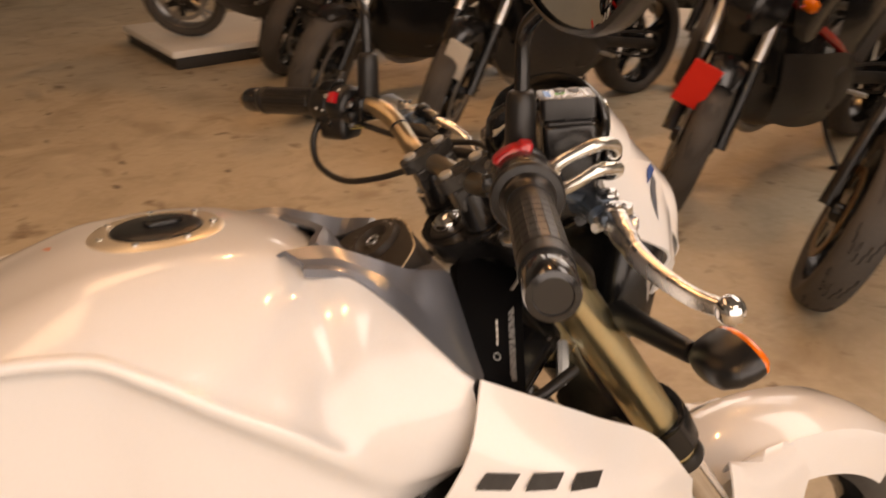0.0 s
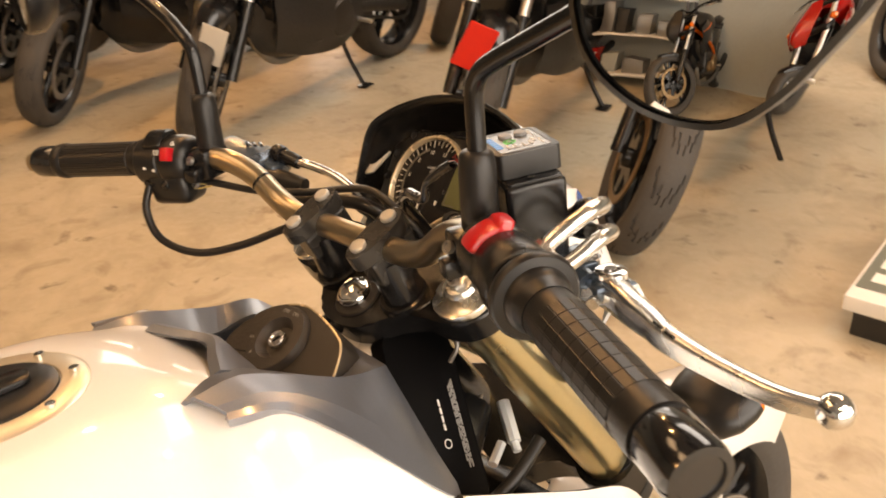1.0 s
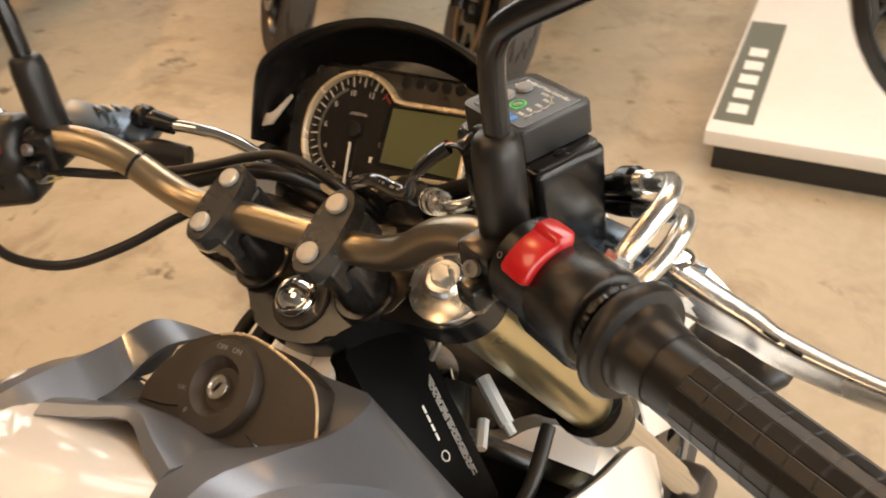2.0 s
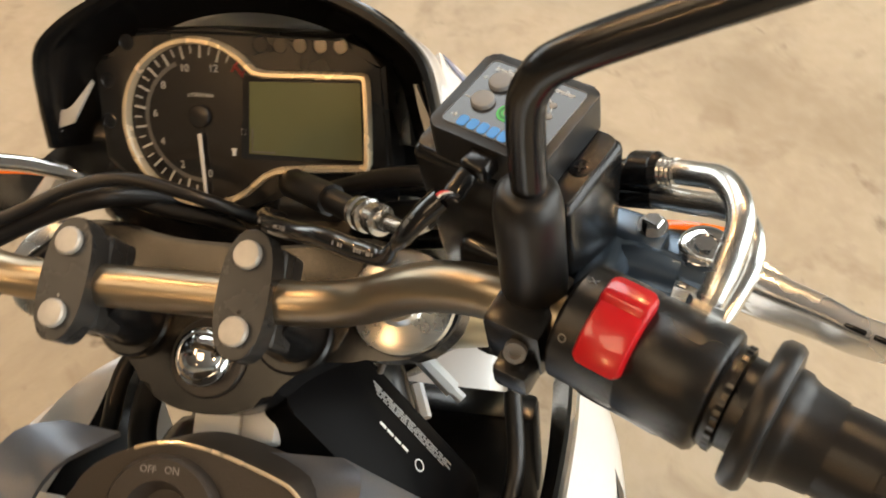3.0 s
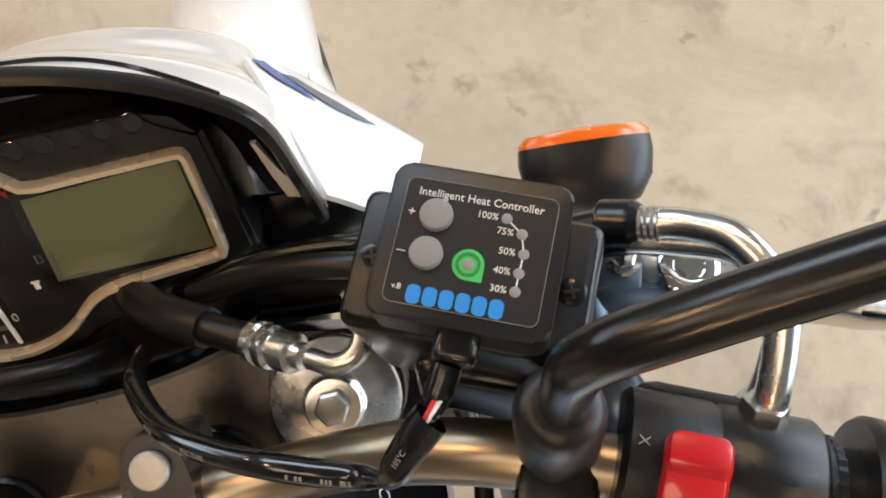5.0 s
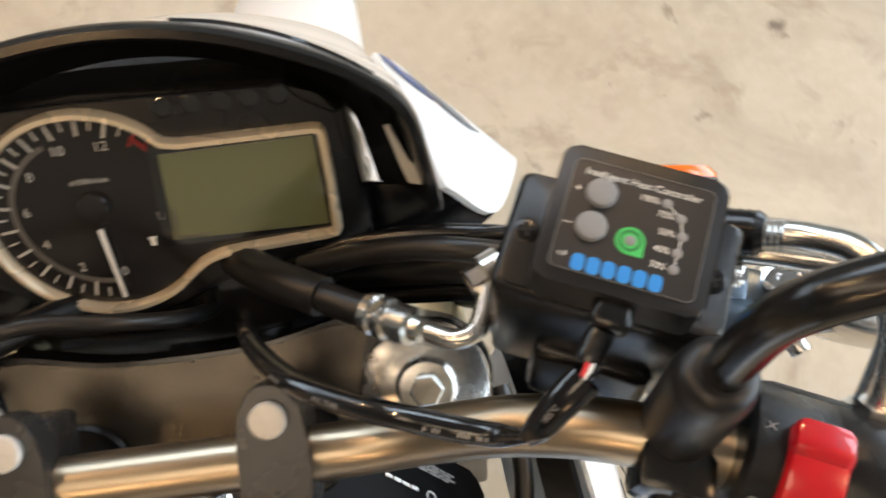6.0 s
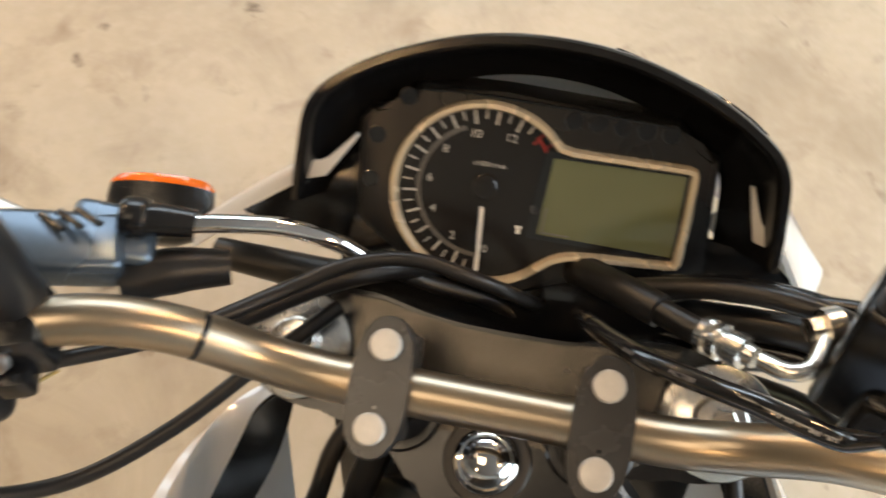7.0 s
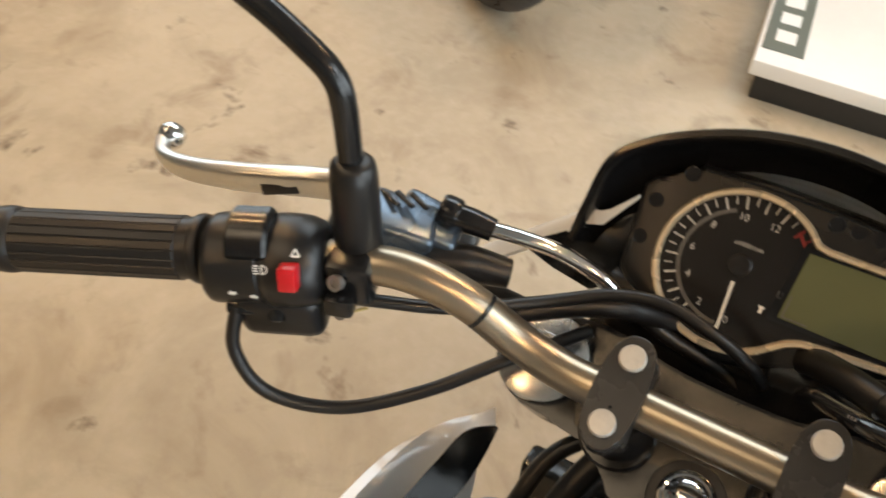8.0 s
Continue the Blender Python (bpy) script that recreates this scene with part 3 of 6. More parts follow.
for side in (-1, 1):
    m = bar_frame(0.30 if side < 0 else 0.292, side)
    reach = -0.020 if side < 0 else 0.008
    sleeve = lathe([(0.0155, -0.02), (0.0165, 0.0), (0.0172, 0.01), (0.0172, 0.105 + reach), (0.0180, 0.112 + reach), (0.0178, 0.118 + reach)] if side > 0 else [(0.0170, -0.026), (0.0171, 0.0), (0.0172, 0.01), (0.0172, 0.084), (0.0190, 0.086), (0.0195, 0.091), (0.0190, 0.096), (0.0178, 0.098)], n=32)
    sleeve.transform(m)
    grip = part("grip", sleeve, RUBBER, handlebar, "black heated rubber grip")
    cells = lathe([(0.01745, 0.022 + 0.0122 * k) for k in range(8)] if side > 0 else [(0.0176, -0.014), (0.0178, 0.082)], n=18 if side > 0 else 22, cap=False)
    cells.normal_update()
    outward(cells)
    bmesh.ops.inset_individual(cells, faces=cells.faces[:], thickness=0.0006 if side > 0 else 0.0009, depth=0.00035 if side > 0 else 0.0007)
    if side > 0:
        cells.transform(Matrix.Rotation(0.1, 4, "Z"))
    cells.transform(m)
    part("grip_tread", cells, RUBBER, grip)
    wide = 0.0285
    flange = lathe([(0.0165, -0.027), (0.0192, -0.0265), (0.0198, -0.0245), (0.0192, -0.0215), (0.0176, -0.0205), (0.0172, -0.012)], n=40) if side < 0 else lathe([(0.0165, -0.022), (wide - 0.0015, -0.0215), (wide, -0.0195), (wide, -0.0150), (wide - 0.0015, -0.0130), (0.0215, -0.0120), (0.0210, -0.0080), (0.0200, -0.0070), (0.0188, -0.0040), (0.0176, 0.006)], n=40)
    flange.transform(m)
    part("grip_flange", flange, RUBBER, grip)
    end = lathe([(0.0165, 0.118), (0.0172, 0.119), (0.0172, 0.146), (0.0160, 0.150), (0.0120, 0.1505), (0.0115, 0.1490), (0.002, 0.1490)], n=32)
    end.transform(Matrix.Translation((0, 0, reach)))
    end.transform(m)
    part("bar_end_weight", end, GLOSS, handlebar, "gloss black bar end weight")

# -- right switch gear --
mr = bar_frame(0.2355, 1)
house = lathe([(0.0215, -0.031), (0.0238, -0.029), (0.0238, -0.004), (0.0232, -0.003), (0.0232, -0.002), (0.0238, -0.001), (0.0242, 0.0265), (0.0228, 0.0285), (0.0200, 0.0295), (0.0200, 0.034), (0.0178, 0.035), (0.0178, 0.046)], n=48)
house.transform(mr)
switch_r = part("switch_housing", house, MATT, handlebar, "black switch housing with red stop switch")
hump = box(0.042, 0.042, 0.050, mr @ pose(-0.016, -0.007, -0.004), 0.009, 3)
part("housing_boss", hump, MATT, switch_r)


def rocker(m, r, a0, a1, z0, z1, thick, waist):
    """A rocker switch that follows the round housing, dipped in its middle."""
    rows = []
    for i in range(15):
        f = i / 14
        a = radians(a0 + (a1 - a0) * f)
        dip = waist * math.sin(math.pi * f) ** 2
        edge = 0.0035 if i in (0, 14) else 0.0
        rr = r + thick - dip - edge
        rows.append([(q * math.cos(a), q * math.sin(a), z) for q, z in ((r - 0.003, z0), (rr - 0.0018, z0), (rr, z0 + 0.0018), (rr, (z0 + z1) / 2), (rr, z1 - 0.0018), (rr - 0.0018, z1), (r - 0.003, z1))])
    bm = skin(rows)
    for row in (rows[0], rows[-1]):
        bm.faces.new([bm.verts.new(p) for p in row])
    bmesh.ops.remove_doubles(bm, verts=bm.verts, dist=1e-6)
    bm.transform(m)
    return bm


def stop_rocker(m, r, a0, a1, z0, z1):
    """The stop switch: a rounded outline, raised along its front third, hollowed behind."""
    rows = []
    for i in range(25):
        f = i / 24
        a = radians(a0 + (a1 - a0) * f)
        nip = 0.0040 * max(0.0, 1 - min(f, 1 - f) / 0.10) ** 2
        low = 0.0030 * max(0.0, 1 - min(f, 1 - f) / 0.06) ** 2
        lift = 0.0064 - low if f < 0.27 else 0.0064 - 0.0024 * min(1, (f - 0.27) / 0.06) + 0.0010 * max(0, (f - 0.6) / 0.4) - low
        za, zb, rr = z0 + nip, z1 - nip, r + lift
        rows.append([(q * math.cos(a), q * math.sin(a), z) for q, z in ((r - 0.003, za), (rr - 0.0018, za), (rr - 0.0004, za + 0.0010), (rr, za + 0.0026), (rr, (za + zb) / 2), (rr, zb - 0.0026), (rr - 0.0004, zb - 0.0010), (rr - 0.0018, zb), (r - 0.003, zb))])
    bm = skin(rows)
    for row in (rows[0], rows[-1]):
        bm.faces.new([bm.verts.new(p) for p in row])
    bmesh.ops.remove_doubles(bm, verts=bm.verts, dist=1e-6)
    bm.transform(m)
    return bm


part("kill_switch", stop_rocker(mr, 0.0232, -22, 60, -0.0195, -0.0005), RED, switch_r, "bright red rocker stop switch")
part("toothed_ring", plate([((0.0206 if k % 4 < 2 else 0.0201) * math.cos(math.pi * k / 60), (0.0206 if k % 4 < 2 else 0.0201) * math.sin(math.pi * k / 60)) for k in range(120)], 0.0025, mr @ pose(0, 0, 0.0340)), BLACK, switch_r)
for k, (rr0, a) in enumerate(((0.0241, 48), (0.0241, -12))):
    part("switch_print", lettering("O" if k == 0 else "X", 0.0046, mr @ Matrix.Rotation(radians(a), 4, "Z") @ Matrix.Translation((rr0, 0, -0.0255)) @ pose(0, 0, 0, 90, 0, 90)), DIM, switch_r)
# throttle cables: two bent chrome tubes into the housing
for k, (dx, dz) in enumerate(((0.0, 0.0), (0.006, -0.018))):
    pts = [(0.252 + 0.3 * dx, -0.0365 + 0.4 * dx, 1.096 + dz * 0.8), (0.259 + dx, -0.024 + dx, 1.108 + dz), (0.266 + dx, -0.001, 1.1175 + dz), (0.261 + dx, 0.020, 1.1150 + dz), (0.249, 0.032, 1.106 + dz), (0.234, 0.0385, 1.0995 + dz * 0.9)]
    t = part("throttle_tube", tube(pts, 0.0054, n=18), SATIN, switch_r, "bent silver throttle cable tube")
    part("tube_nut", rod(pts[0], Vector(pts[0]) + Vector((0.004, 0.008, 0.008)), 0.0074, n=6), SATIN, t)
    part("tube_socket", box(0.017, 0.015, 0.016, pose(pts[0][0] - 0.002, pts[0][1] - 0.006, pts[0][2] - 0.004, 20, 20, -24), 0.003), MATT, t)
    if k == 0:
        back = (Vector(pts[4]) - Vector(pts[5])).normalized()
        part("threaded_end", lathe([(0.0057 + 0.0005 * (j % 2), 0.0011 * j) for j in range(8)], Vector(pts[5]) + back * 0.002, back, 16), SATIN, t)
        part("ferrule", lathe([(0.0066, -0.012)] + [(0.0080 + 0.0004 * (j % 2), -0.011 + 0.0016 * j) for j in range(8)] + [(0.0066, 0.003)], pts[5], back, 22), BLACK, t, "black ribbed ferrule")
    part("cable_boot", tube([pts[5], (0.222, 0.042, 1.094 + dz * 0.8), (0.205, 0.048, 1.085 + dz * 0.6), (0.16, 0.065, 1.06), (0.10, 0.08, 1.03)], [0.0062, 0.0062, 0.0048, 0.0040, 0.0040], n=12), BLACK, t, "black cable sleeve")

# -- left switch gear --
ml = bar_frame(0.2465, -1)
house = lathe([(0.0150, -0.0378), (0.0200, -0.0365), (0.0230, -0.0335), (0.0250, -0.0285), (0.0260, -0.0220), (0.0262, -0.010), (0.0245, -0.006), (0.0235, -0.005), (0.0235, -0.004), (0.0245, -0.003), (0.0252, 0.0225), (0.0246, 0.0255), (0.0225, 0.0275), (0.0170, 0.0280)], n=40)
house.transform(ml @ Matrix.Translation((-0.0023, -0.0033, 0)))
switch_l = part("switch_housing", house, MATT, handlebar, "black switch housing with red hazard switch")
part("housing_boss", box(0.034, 0.036, 0.050, ml @ pose(-0.0265, -0.0095, -0.0095), 0.009, 3), MATT, switch_l)
part("hazard_switch", box(0.010, 0.0135, 0.0100, ml @ Matrix.Rotation(radians(-67), 4, "Z") @ pose(0.0296, 0, -0.0235), 0.0012), RED, switch_l, "red push switch")
part("dip_switch", rocker(ml, 0.0242, -54, 20, -0.0105, 0.0125, 0.0044, -0.0022), BLACK, switch_l, "gloss black dip switch")
part("indicator_switch", join(box(0.012, 0.010, 0.018, ml @ Matrix.Rotation(radians(-132), 4, "Z") @ pose(0.0290, 0, 0.010), 0.003), box(0.016, 0.014, 0.010, ml @ Matrix.Rotation(radians(-134), 4, "Z") @ pose(0.0300, 0, -0.010), 0.003)), BLACK, switch_l)


def on_house(m, a, z, r, spin=90):
    return m @ Matrix.Rotation(radians(a), 4, "Z") @ Matrix.Translation((r, 0, z)) @ pose(0, 0, 0, 90, 0, 90) @ Matrix.Rotation(radians(spin), 4, "Z")


tri = bmesh.new()
for a, b in ((0, 1), (1, 2), (2, 0)):
    c = [Vector((math.cos(radians(90 + 120 * k)) * 0.0026, math.sin(radians(90 + 120 * k)) * 0.0026, 0)) for k in (a, b)]
    q = join(tri, rod(c[0], c[1], 0.0005, n=4))
    tri = q
tri.transform(on_house(ml, -43, -0.0262, 0.0269, 270))
part("hazard_print", tri, MARK, switch_l)
beam = on_house(ml, -62, -0.0080, 0.0282, 270)
part("beam_print", join(*[box(0.0030, 0.0006, 0.0003, beam @ pose(-0.0026, 0.0021 - 0.0014 * k, 0)) for k in range(4)], ring_frame([(0.0, -0.0026), (0.0016, -0.0026), (0.0034, -0.0012), (0.0034, 0.0012), (0.0016, 0.0026), (0.0, 0.0026)], 0.0007, 0.0004, beam)), MARK, switch_l)
for k in range(2):
    head = [(-0.0024, 0), (0, 0.0022), (0, 0.0010), (0.0022, 0.0010), (0.0022, -0.0010), (0, -0.0010), (0, -0.0022)]
    part("arrow_print", plate([(x * (1 - 2 * k), y * (1 - 2 * k)) for x, y in head], 0.0004, on_house(ml, -94 - 5 * k, 0.010 - 0.0115 * k, 0.0290, 270)), MARK, switch_l)

# -- mirrors --
for side in (-1, 1):
    s = side
    bx = 0.1915 if s > 0 else 0.2005
    clamp = part("mirror_clamp", join(box(0.026, 0.034, 0.030, pose(s * (bx - 0.001), -0.032, 1.088, 0, 0, -s * 20), 0.004), box(0.016, 0.018, 0.014, pose(s * (bx - 0.004), -0.050, 1.080, 0, 0, -s * 20), 0.003)), BLACK, handlebar)
    for dz in (0.0, -0.024):
        part("clamp_bolt", lathe([(0.0045, 0), (0.0045, 0.004), (0.0026, 0.004), (0.0026, 0.002)], (s * (bx - 0.004), -0.0505, 1.094 + dz), (0, -0.85, 0.5), 12), GREYMETAL, clamp)
    mirror = part("mirror_stem", tube([(s * bx, -0.025, 1.10), (s * (bx + 0.001), -0.0215, 1.15), (s * (bx + 0.002), -0.0195, 1.186), (s * (bx + 0.006), -0.019, 1.2005), (s * (bx + 0.018), -0.019, 1.2115), (s * 0.25, -0.019, 1.230), (s * 0.305, -0.021, 1.254), (s * 0.345, -0.036, 1.272), (s * 0.385, -0.074, 1.284)], 0.0066, n=16), BLACK, bike, "black steel mirror stem")
    part("boot", lathe([(0.0125, 0), (0.0132, 0.004), (0.0128, 0.048), (0.0115, 0.056), (0.0092, 0.0585), (0.0070, 0.059)], (s * bx, -0.0255, 1.096), (0, 0.075, 1), 24), RUBBER, mirror, "black rubber boot")
    # the glass faces back; its frame is a rounded housing
    shape = [(0.356, 1.268), (0.360, 1.252), (0.370, 1.238), (0.389, 1.2255), (0.410, 1.2205), (0.428, 1.2225), (0.445, 1.234), (0.461, 1.252), (0.476, 1.272), (0.490, 1.300), (0.488, 1.320), (0.470, 1.331), (0.430, 1.334), (0.385, 1.322), (0.362, 1.300)]
    fine = [(p.x, p.y) for p in glide([((x - 0.42) * 0.95, (z - 1.278) * 0.95, 0) for x, z in shape] + [((shape[0][0] - 0.42) * 0.95, (shape[0][1] - 1.278) * 0.95, 0)], 4)[:-1]]
    if s < 0:
        fine = [(-x, y) for x, y in fine][::-1]
    at = axes((s * 0.42, -0.098, 1.278), Vector((0.985, s * 0.17, 0.0)), Vector((0.0, 0.10, 0.995)), Vector((s * 0.17, -0.98, 0.10)).normalized())
    shell = bmesh.new()
    rings = []
    for k, z in ((1.0, 0.0), (1.055, -0.002), (1.07, -0.008), (1.03, -0.020), (0.80, -0.034), (0.4, -0.040)):
        rings.append([shell.verts.new((x * k, y * k, z)) for x, y in fine])
    for a, b in zip(rings, rings[1:]):
        for i in range(len(fine)):
            shell.faces.new((a[i], a[(i + 1) % len(fine)], b[(i + 1) % len(fine)], b[i]))
    shell.faces.new(rings[-1])
    shell.faces.new([shell.verts.new((x, y, -0.004)) for x, y in fine])
    shell.transform(at)
    head = part("mirror_head", shell, MATT, mirror, "black mirror housing")
    glass = bmesh.new()
    n = len(fine)
    loops = [[glass.verts.new((x * k, y * k, -0.0006 - 0.0022 * k * k)) for x, y in fine] for k in (1.0, 0.8, 0.6, 0.4, 0.2)]
    for a, b in zip(loops, loops[1:]):
        for i in range(n):
            glass.faces.new((a[i], a[(i + 1) % n], b[(i + 1) % n], b[i]))
    glass.faces.new(loops[-1])
    glass.transform(at)
    part("mirror_glass", glass, MIRROR, mirror, "slightly domed mirror glass", smooth=80)

# -- front brake: reservoir, master cylinder, lever --
REST = axes((0.179, 0.027, 0), Vector((0.911, -0.412, 0)), Vector((0.412, 0.911, 0)), Vector((0, 0, 1)))
reservoir = part("brake_reservoir", box(0.072, 0.0425, 0.082, REST @ pose(-0.0015, 0, 1.0835), 0.0045, 3, 1.07), BLACK, bike, "black brake fluid reservoir")
part("reservoir_lid", plate(rounded(0.0725, 0.0405, 0.004), 0.004, REST @ pose(-0.0015, 0, 1.1258), 0.0006, 2), MATT, reservoir)
for dx in (-0.0325, 0.0295):
    part("lid_screw", lathe([(0.0044, 0), (0.0044, 0.0005), (0.0036, 0.0009), (0.001, 0.0009)], REST @ Vector((dx, -0.001, 1.1258)), (0, 0, 1), 18), BLACK, reservoir)
    for turn in (20, 110):
        part("screw_slot", box(0.0050, 0.0009, 0.0004, REST @ pose(dx, -0.001, 1.1268, 0, 0, turn)), PLINTHBLACK, reservoir)
master = part("master_cylinder", join(tube([(0.190, 0.020, 1.054), (0.225, 0.022, 1.054), (0.246, 0.018, 1.052)], [0.011, 0.0115, 0.010], n=16), box(0.034, 0.024, 0.013, pose(0.250, 0.026, 1.0515, 0, 0, -22), 0.004), box(0.012, 0.016, 0.010, pose(0.268, 0.030, 1.050, 0, 0, -10), 0.002)), PERCH, bike, "anthracite brake master cylinder")
part("bracket", join(plate([(-0.024, -0.010), (0.004, -0.014), (0.012, -0.008), (0.013, 0.004), (0.006, 0.011), (-0.024, 0.013)], 0.007, pose(0.228, 0.034, 1.0630, 0, 0, -14), 0.0018), tube([(0.214, 0.028, 1.058), (0.212, 0.005, 1.066), (0.214, -0.014, 1.080), (0.216, -0.030, 1.086)], [0.012, 0.013, 0.013, 0.014], n=14, flat=0.6)), PERCH, master, "anthracite bracket")
part("lever_holder", box(0.046, 0.034, 0.036, REST @ pose(0.002, -0.014, 1.058, -12, 0, 0), 0.006, 3), BLACK, master, "black clamp body behind the reservoir")
part("bracket_bolt", join(lathe([(0.0070, 0), (0.0070, 0.0012)], (0.234, 0.037, 1.0631), (0, 0, 1), 20), lathe([(0.0050, 0.001), (0.0050, 0.0048), (0.0042, 0.0056)], (0.234, 0.037, 1.0631), (0, 0, 1), 6)), CHROME, master)
part("pivot_cap", join(lathe([(0.0115, -0.004), (0.0115, 0.004), (0.0095, 0.0052), (0.006, 0.0052), (0.0055, 0.0042)], (0.257, 0.029, 1.0585), (0, 0, 1), 26), lathe([(0.0045, 0), (0.0045, 0.006)], (0.257, 0.029, 1.0585), (0, 0, 1), 6)), CHROME, master, "chrome lever pivot bolt")
lever = part("brake_lever", tube([(0.250, 0.028, 1.0485), (0.265, 0.023, 1.0490), (0.284, 0.014, 1.0490), (0.306, 0.006, 1.0475), (0.323, -0.001, 1.0460), (0.360, -0.009, 1.0440), (0.400, -0.013, 1.0425), (0.424, -0.009, 1.0415)], [0.0088, 0.0090, 0.0082, 0.0072, 0.0064, 0.0053, 0.0046, 0.0042], n=20, flat=1.45, boxy=0.6), LEVER, bike, "polished alloy brake lever with ball end")
root = [(0.236, 0.024), (0.241, 0.035), (0.250, 0.042), (0.262, 0.043), (0.274, 0.036), (0.286, 0.0265), (0.300, 0.016), (0.294, 0.006), (0.280, 0.007), (0.264, 0.013), (0.250, 0.010), (0.238, 0.014)]
part("lever_root", plate(root, 0.010, pose(0, 0, 1.0545, 0, 0, 0), 0.003, 3), LEVER, lever)
part("ball_end", lathe([(0.0102 * math.sin(math.pi * k / 10) + 1e-5, -0.0102 * math.cos(math.pi * k / 10)) for k in range(11)], (0.4305, -0.006, 1.0415), (0, 0, 1), 20), CHROME, lever)
for k in (0, 1):
    part("lever_slot", box(0.0095, 0.0024, 0.0050, pose(0.3180 + 0.0115 * k, -0.0020 - 0.0040 * k, 1.0538 - 0.0012 * k, 45, 4, -20), 0.0008), BLACK, lever)
part("adjuster", lathe([(0.0042, -0.005), (0.0046, -0.004), (0.0046, 0.004), (0.0042, 0.005)], (0.258, 0.009, 1.048), (0.4, -1, 0), 12), SATIN, lever)

# -- clutch: perch, lever, cable --
perch = part("clutch_perch", join(box(0.062, 0.034, 0.020, pose(-0.212, 0.014, 1.077, 0, 20, 22), 0.005, 3), box(0.040, 0.032, 0.016, pose(-0.192, 0.030, 1.069, 0, 24, 14), 0.005, 3)), PERCH, bike, "anthracite clutch lever perch")
for k in range(3):
    part("perch_ridge", box(0.0036, 0.017, 0.0022, pose(-0.212 + 0.008 * k, 0.021 + 0.003 * k, 1.0886, 0, 0, 68), 0.0008), BLACK, perch)
part("cable_adjuster", join(lathe([(0.0095, -0.006), (0.0105, -0.004), (0.0105, 0.004), (0.0095, 0.006)], (-0.182, 0.038, 1.076), (1, 0.15, -0.2), 18), tube([(-0.186, 0.036, 1.077), (-0.170, 0.041, 1.073), (-0.156, 0.0445, 1.069)], [0.0078, 0.0082, 0.0070], n=14)), BLACK, perch)
clutch = part("clutch_lever", tube([(-0.220, 0.022, 1.070), (-0.256, 0.032, 1.066), (-0.278, 0.031, 1.062), (-0.300, 0.023, 1.0605), (-0.335, 0.014, 1.0555), (-0.375, 0.009, 1.0490), (-0.402, 0.014, 1.0445), (-0.414, 0.026, 1.044)], [0.0066, 0.0068, 0.0068, 0.0066, 0.0064, 0.0056, 0.0046, 0.0042], n=20, flat=1.5, boxy=0.6), CASTLEVER, bike, "satin alloy clutch lever with ball end")
part("lever_slot", box(0.026, 0.0030, 0.0080, pose(-0.2980, 0.0175, 1.0585, -14, -10, 22), 0.001), ENGINE, clutch, "dark recess in the lever")
part("ball_end", lathe([(0.0102 * math.sin(math.pi * k / 10) + 1e-5, -0.0102 * math.cos(math.pi * k / 10)) for k in range(11)], (-0.413, 0.033, 1.044), (0, 0, 1), 20), CHROME, clutch)
part("clutch_cable_tube", tube([(-0.158, 0.044, 1.0695), (-0.140, 0.050, 1.066), (-0.118, 0.058, 1.058), (-0.095, 0.062, 1.047), (-0.080, 0.062, 1.036)], 0.0048, n=14), CHROME, perch, "bent chrome cable tube")
part("clutch_switch", tube([(-0.185, 0.010, 1.058), (-0.165, 0.025, 1.054), (-0.140, 0.036, 1.048)], [0.010, 0.012, 0.009], n=14), RUBBER, perch)

# -- bar clamps --
CLAMPN = Vector((0, -0.38, 0.925)).normalized()
CLAMPY = Vector((0, CLAMPN.z, -CLAMPN.y))
for s in (-1, 1):
    at = axes((s * 0.049, -0.0165, 1.0605), Vector((1, 0, 0)), CLAMPY, CLAMPN)
    cap = part("bar_clamp", join(plate([(0.0134 * bulge(math.cos(a), 0.78), 0.0318 * bulge(math.sin(a), 0.78)) for a in (2 * math.pi * k / 36 for k in range(36))], 0.0145, at, 0.0008), box(0.0235, 0.050, 0.026, at @ pose(0, 0.002, -0.028), 0.003)), CLAMP, bike, "satin black handlebar clamp", smooth=18)
    part("clamp_riser", lathe([(0.019, 0), (0.018, 0.030), (0.0165, 0.042)], (s * 0.049, 0.004, 0.995), (0, -0.30, 0.95), 24), BLACK, cap)
    for dy in (-0.0185, 0.0185):
        part("clamp_bolt", lathe([(0.0068, 0), (0.0072, 0.0008), (0.0072, 0.0030), (0.0064, 0.0040), (0.003, 0.0043)], at @ Vector((0, dy, 0.0)), CLAMPN, 24), CAPWHITE, cap, "pale bolt cap")
    part("centre_punch", lathe([(0.0009, 0), (0.0009, 0.0003)], at @ Vector((0, -0.009, 0.0)), CLAMPN, 8), GLOSS, cap)

# -- top yoke --
YN = Vector((0, -0.42, 0.907)).normalized()
YY = Vector((0, YN.z, -YN.y))
YOKE = axes((0, 0.0, 0.990), Vector((1, 0, 0)), YY, YN)
half = [(0.0, -0.045), (0.018, -0.043), (0.036, -0.035), (0.050, -0.020), (0.075, -0.006), (0.098, -0.006), (0.122, 0.000), (0.137, 0.016), (0.138, 0.036), (0.124, 0.052), (0.104, 0.057), (0.085, 0.0600), (0.068, 0.0590), (0.047, 0.0545), (0.027, 0.0520), (0.0, 0.0515)]
outline = half + [(-x, y) for x, y in half[-2:0:-1]]
yoke = part("top_yoke", plate([(p.x, p.y) for p in glide([(x, y, 0) for x, y in outline] + [(*outline[0], 0)], 3)[:-1]], 0.024, YOKE, 0.003), BLACK, bike, "black top yoke with a bare alloy face", smooth=18)
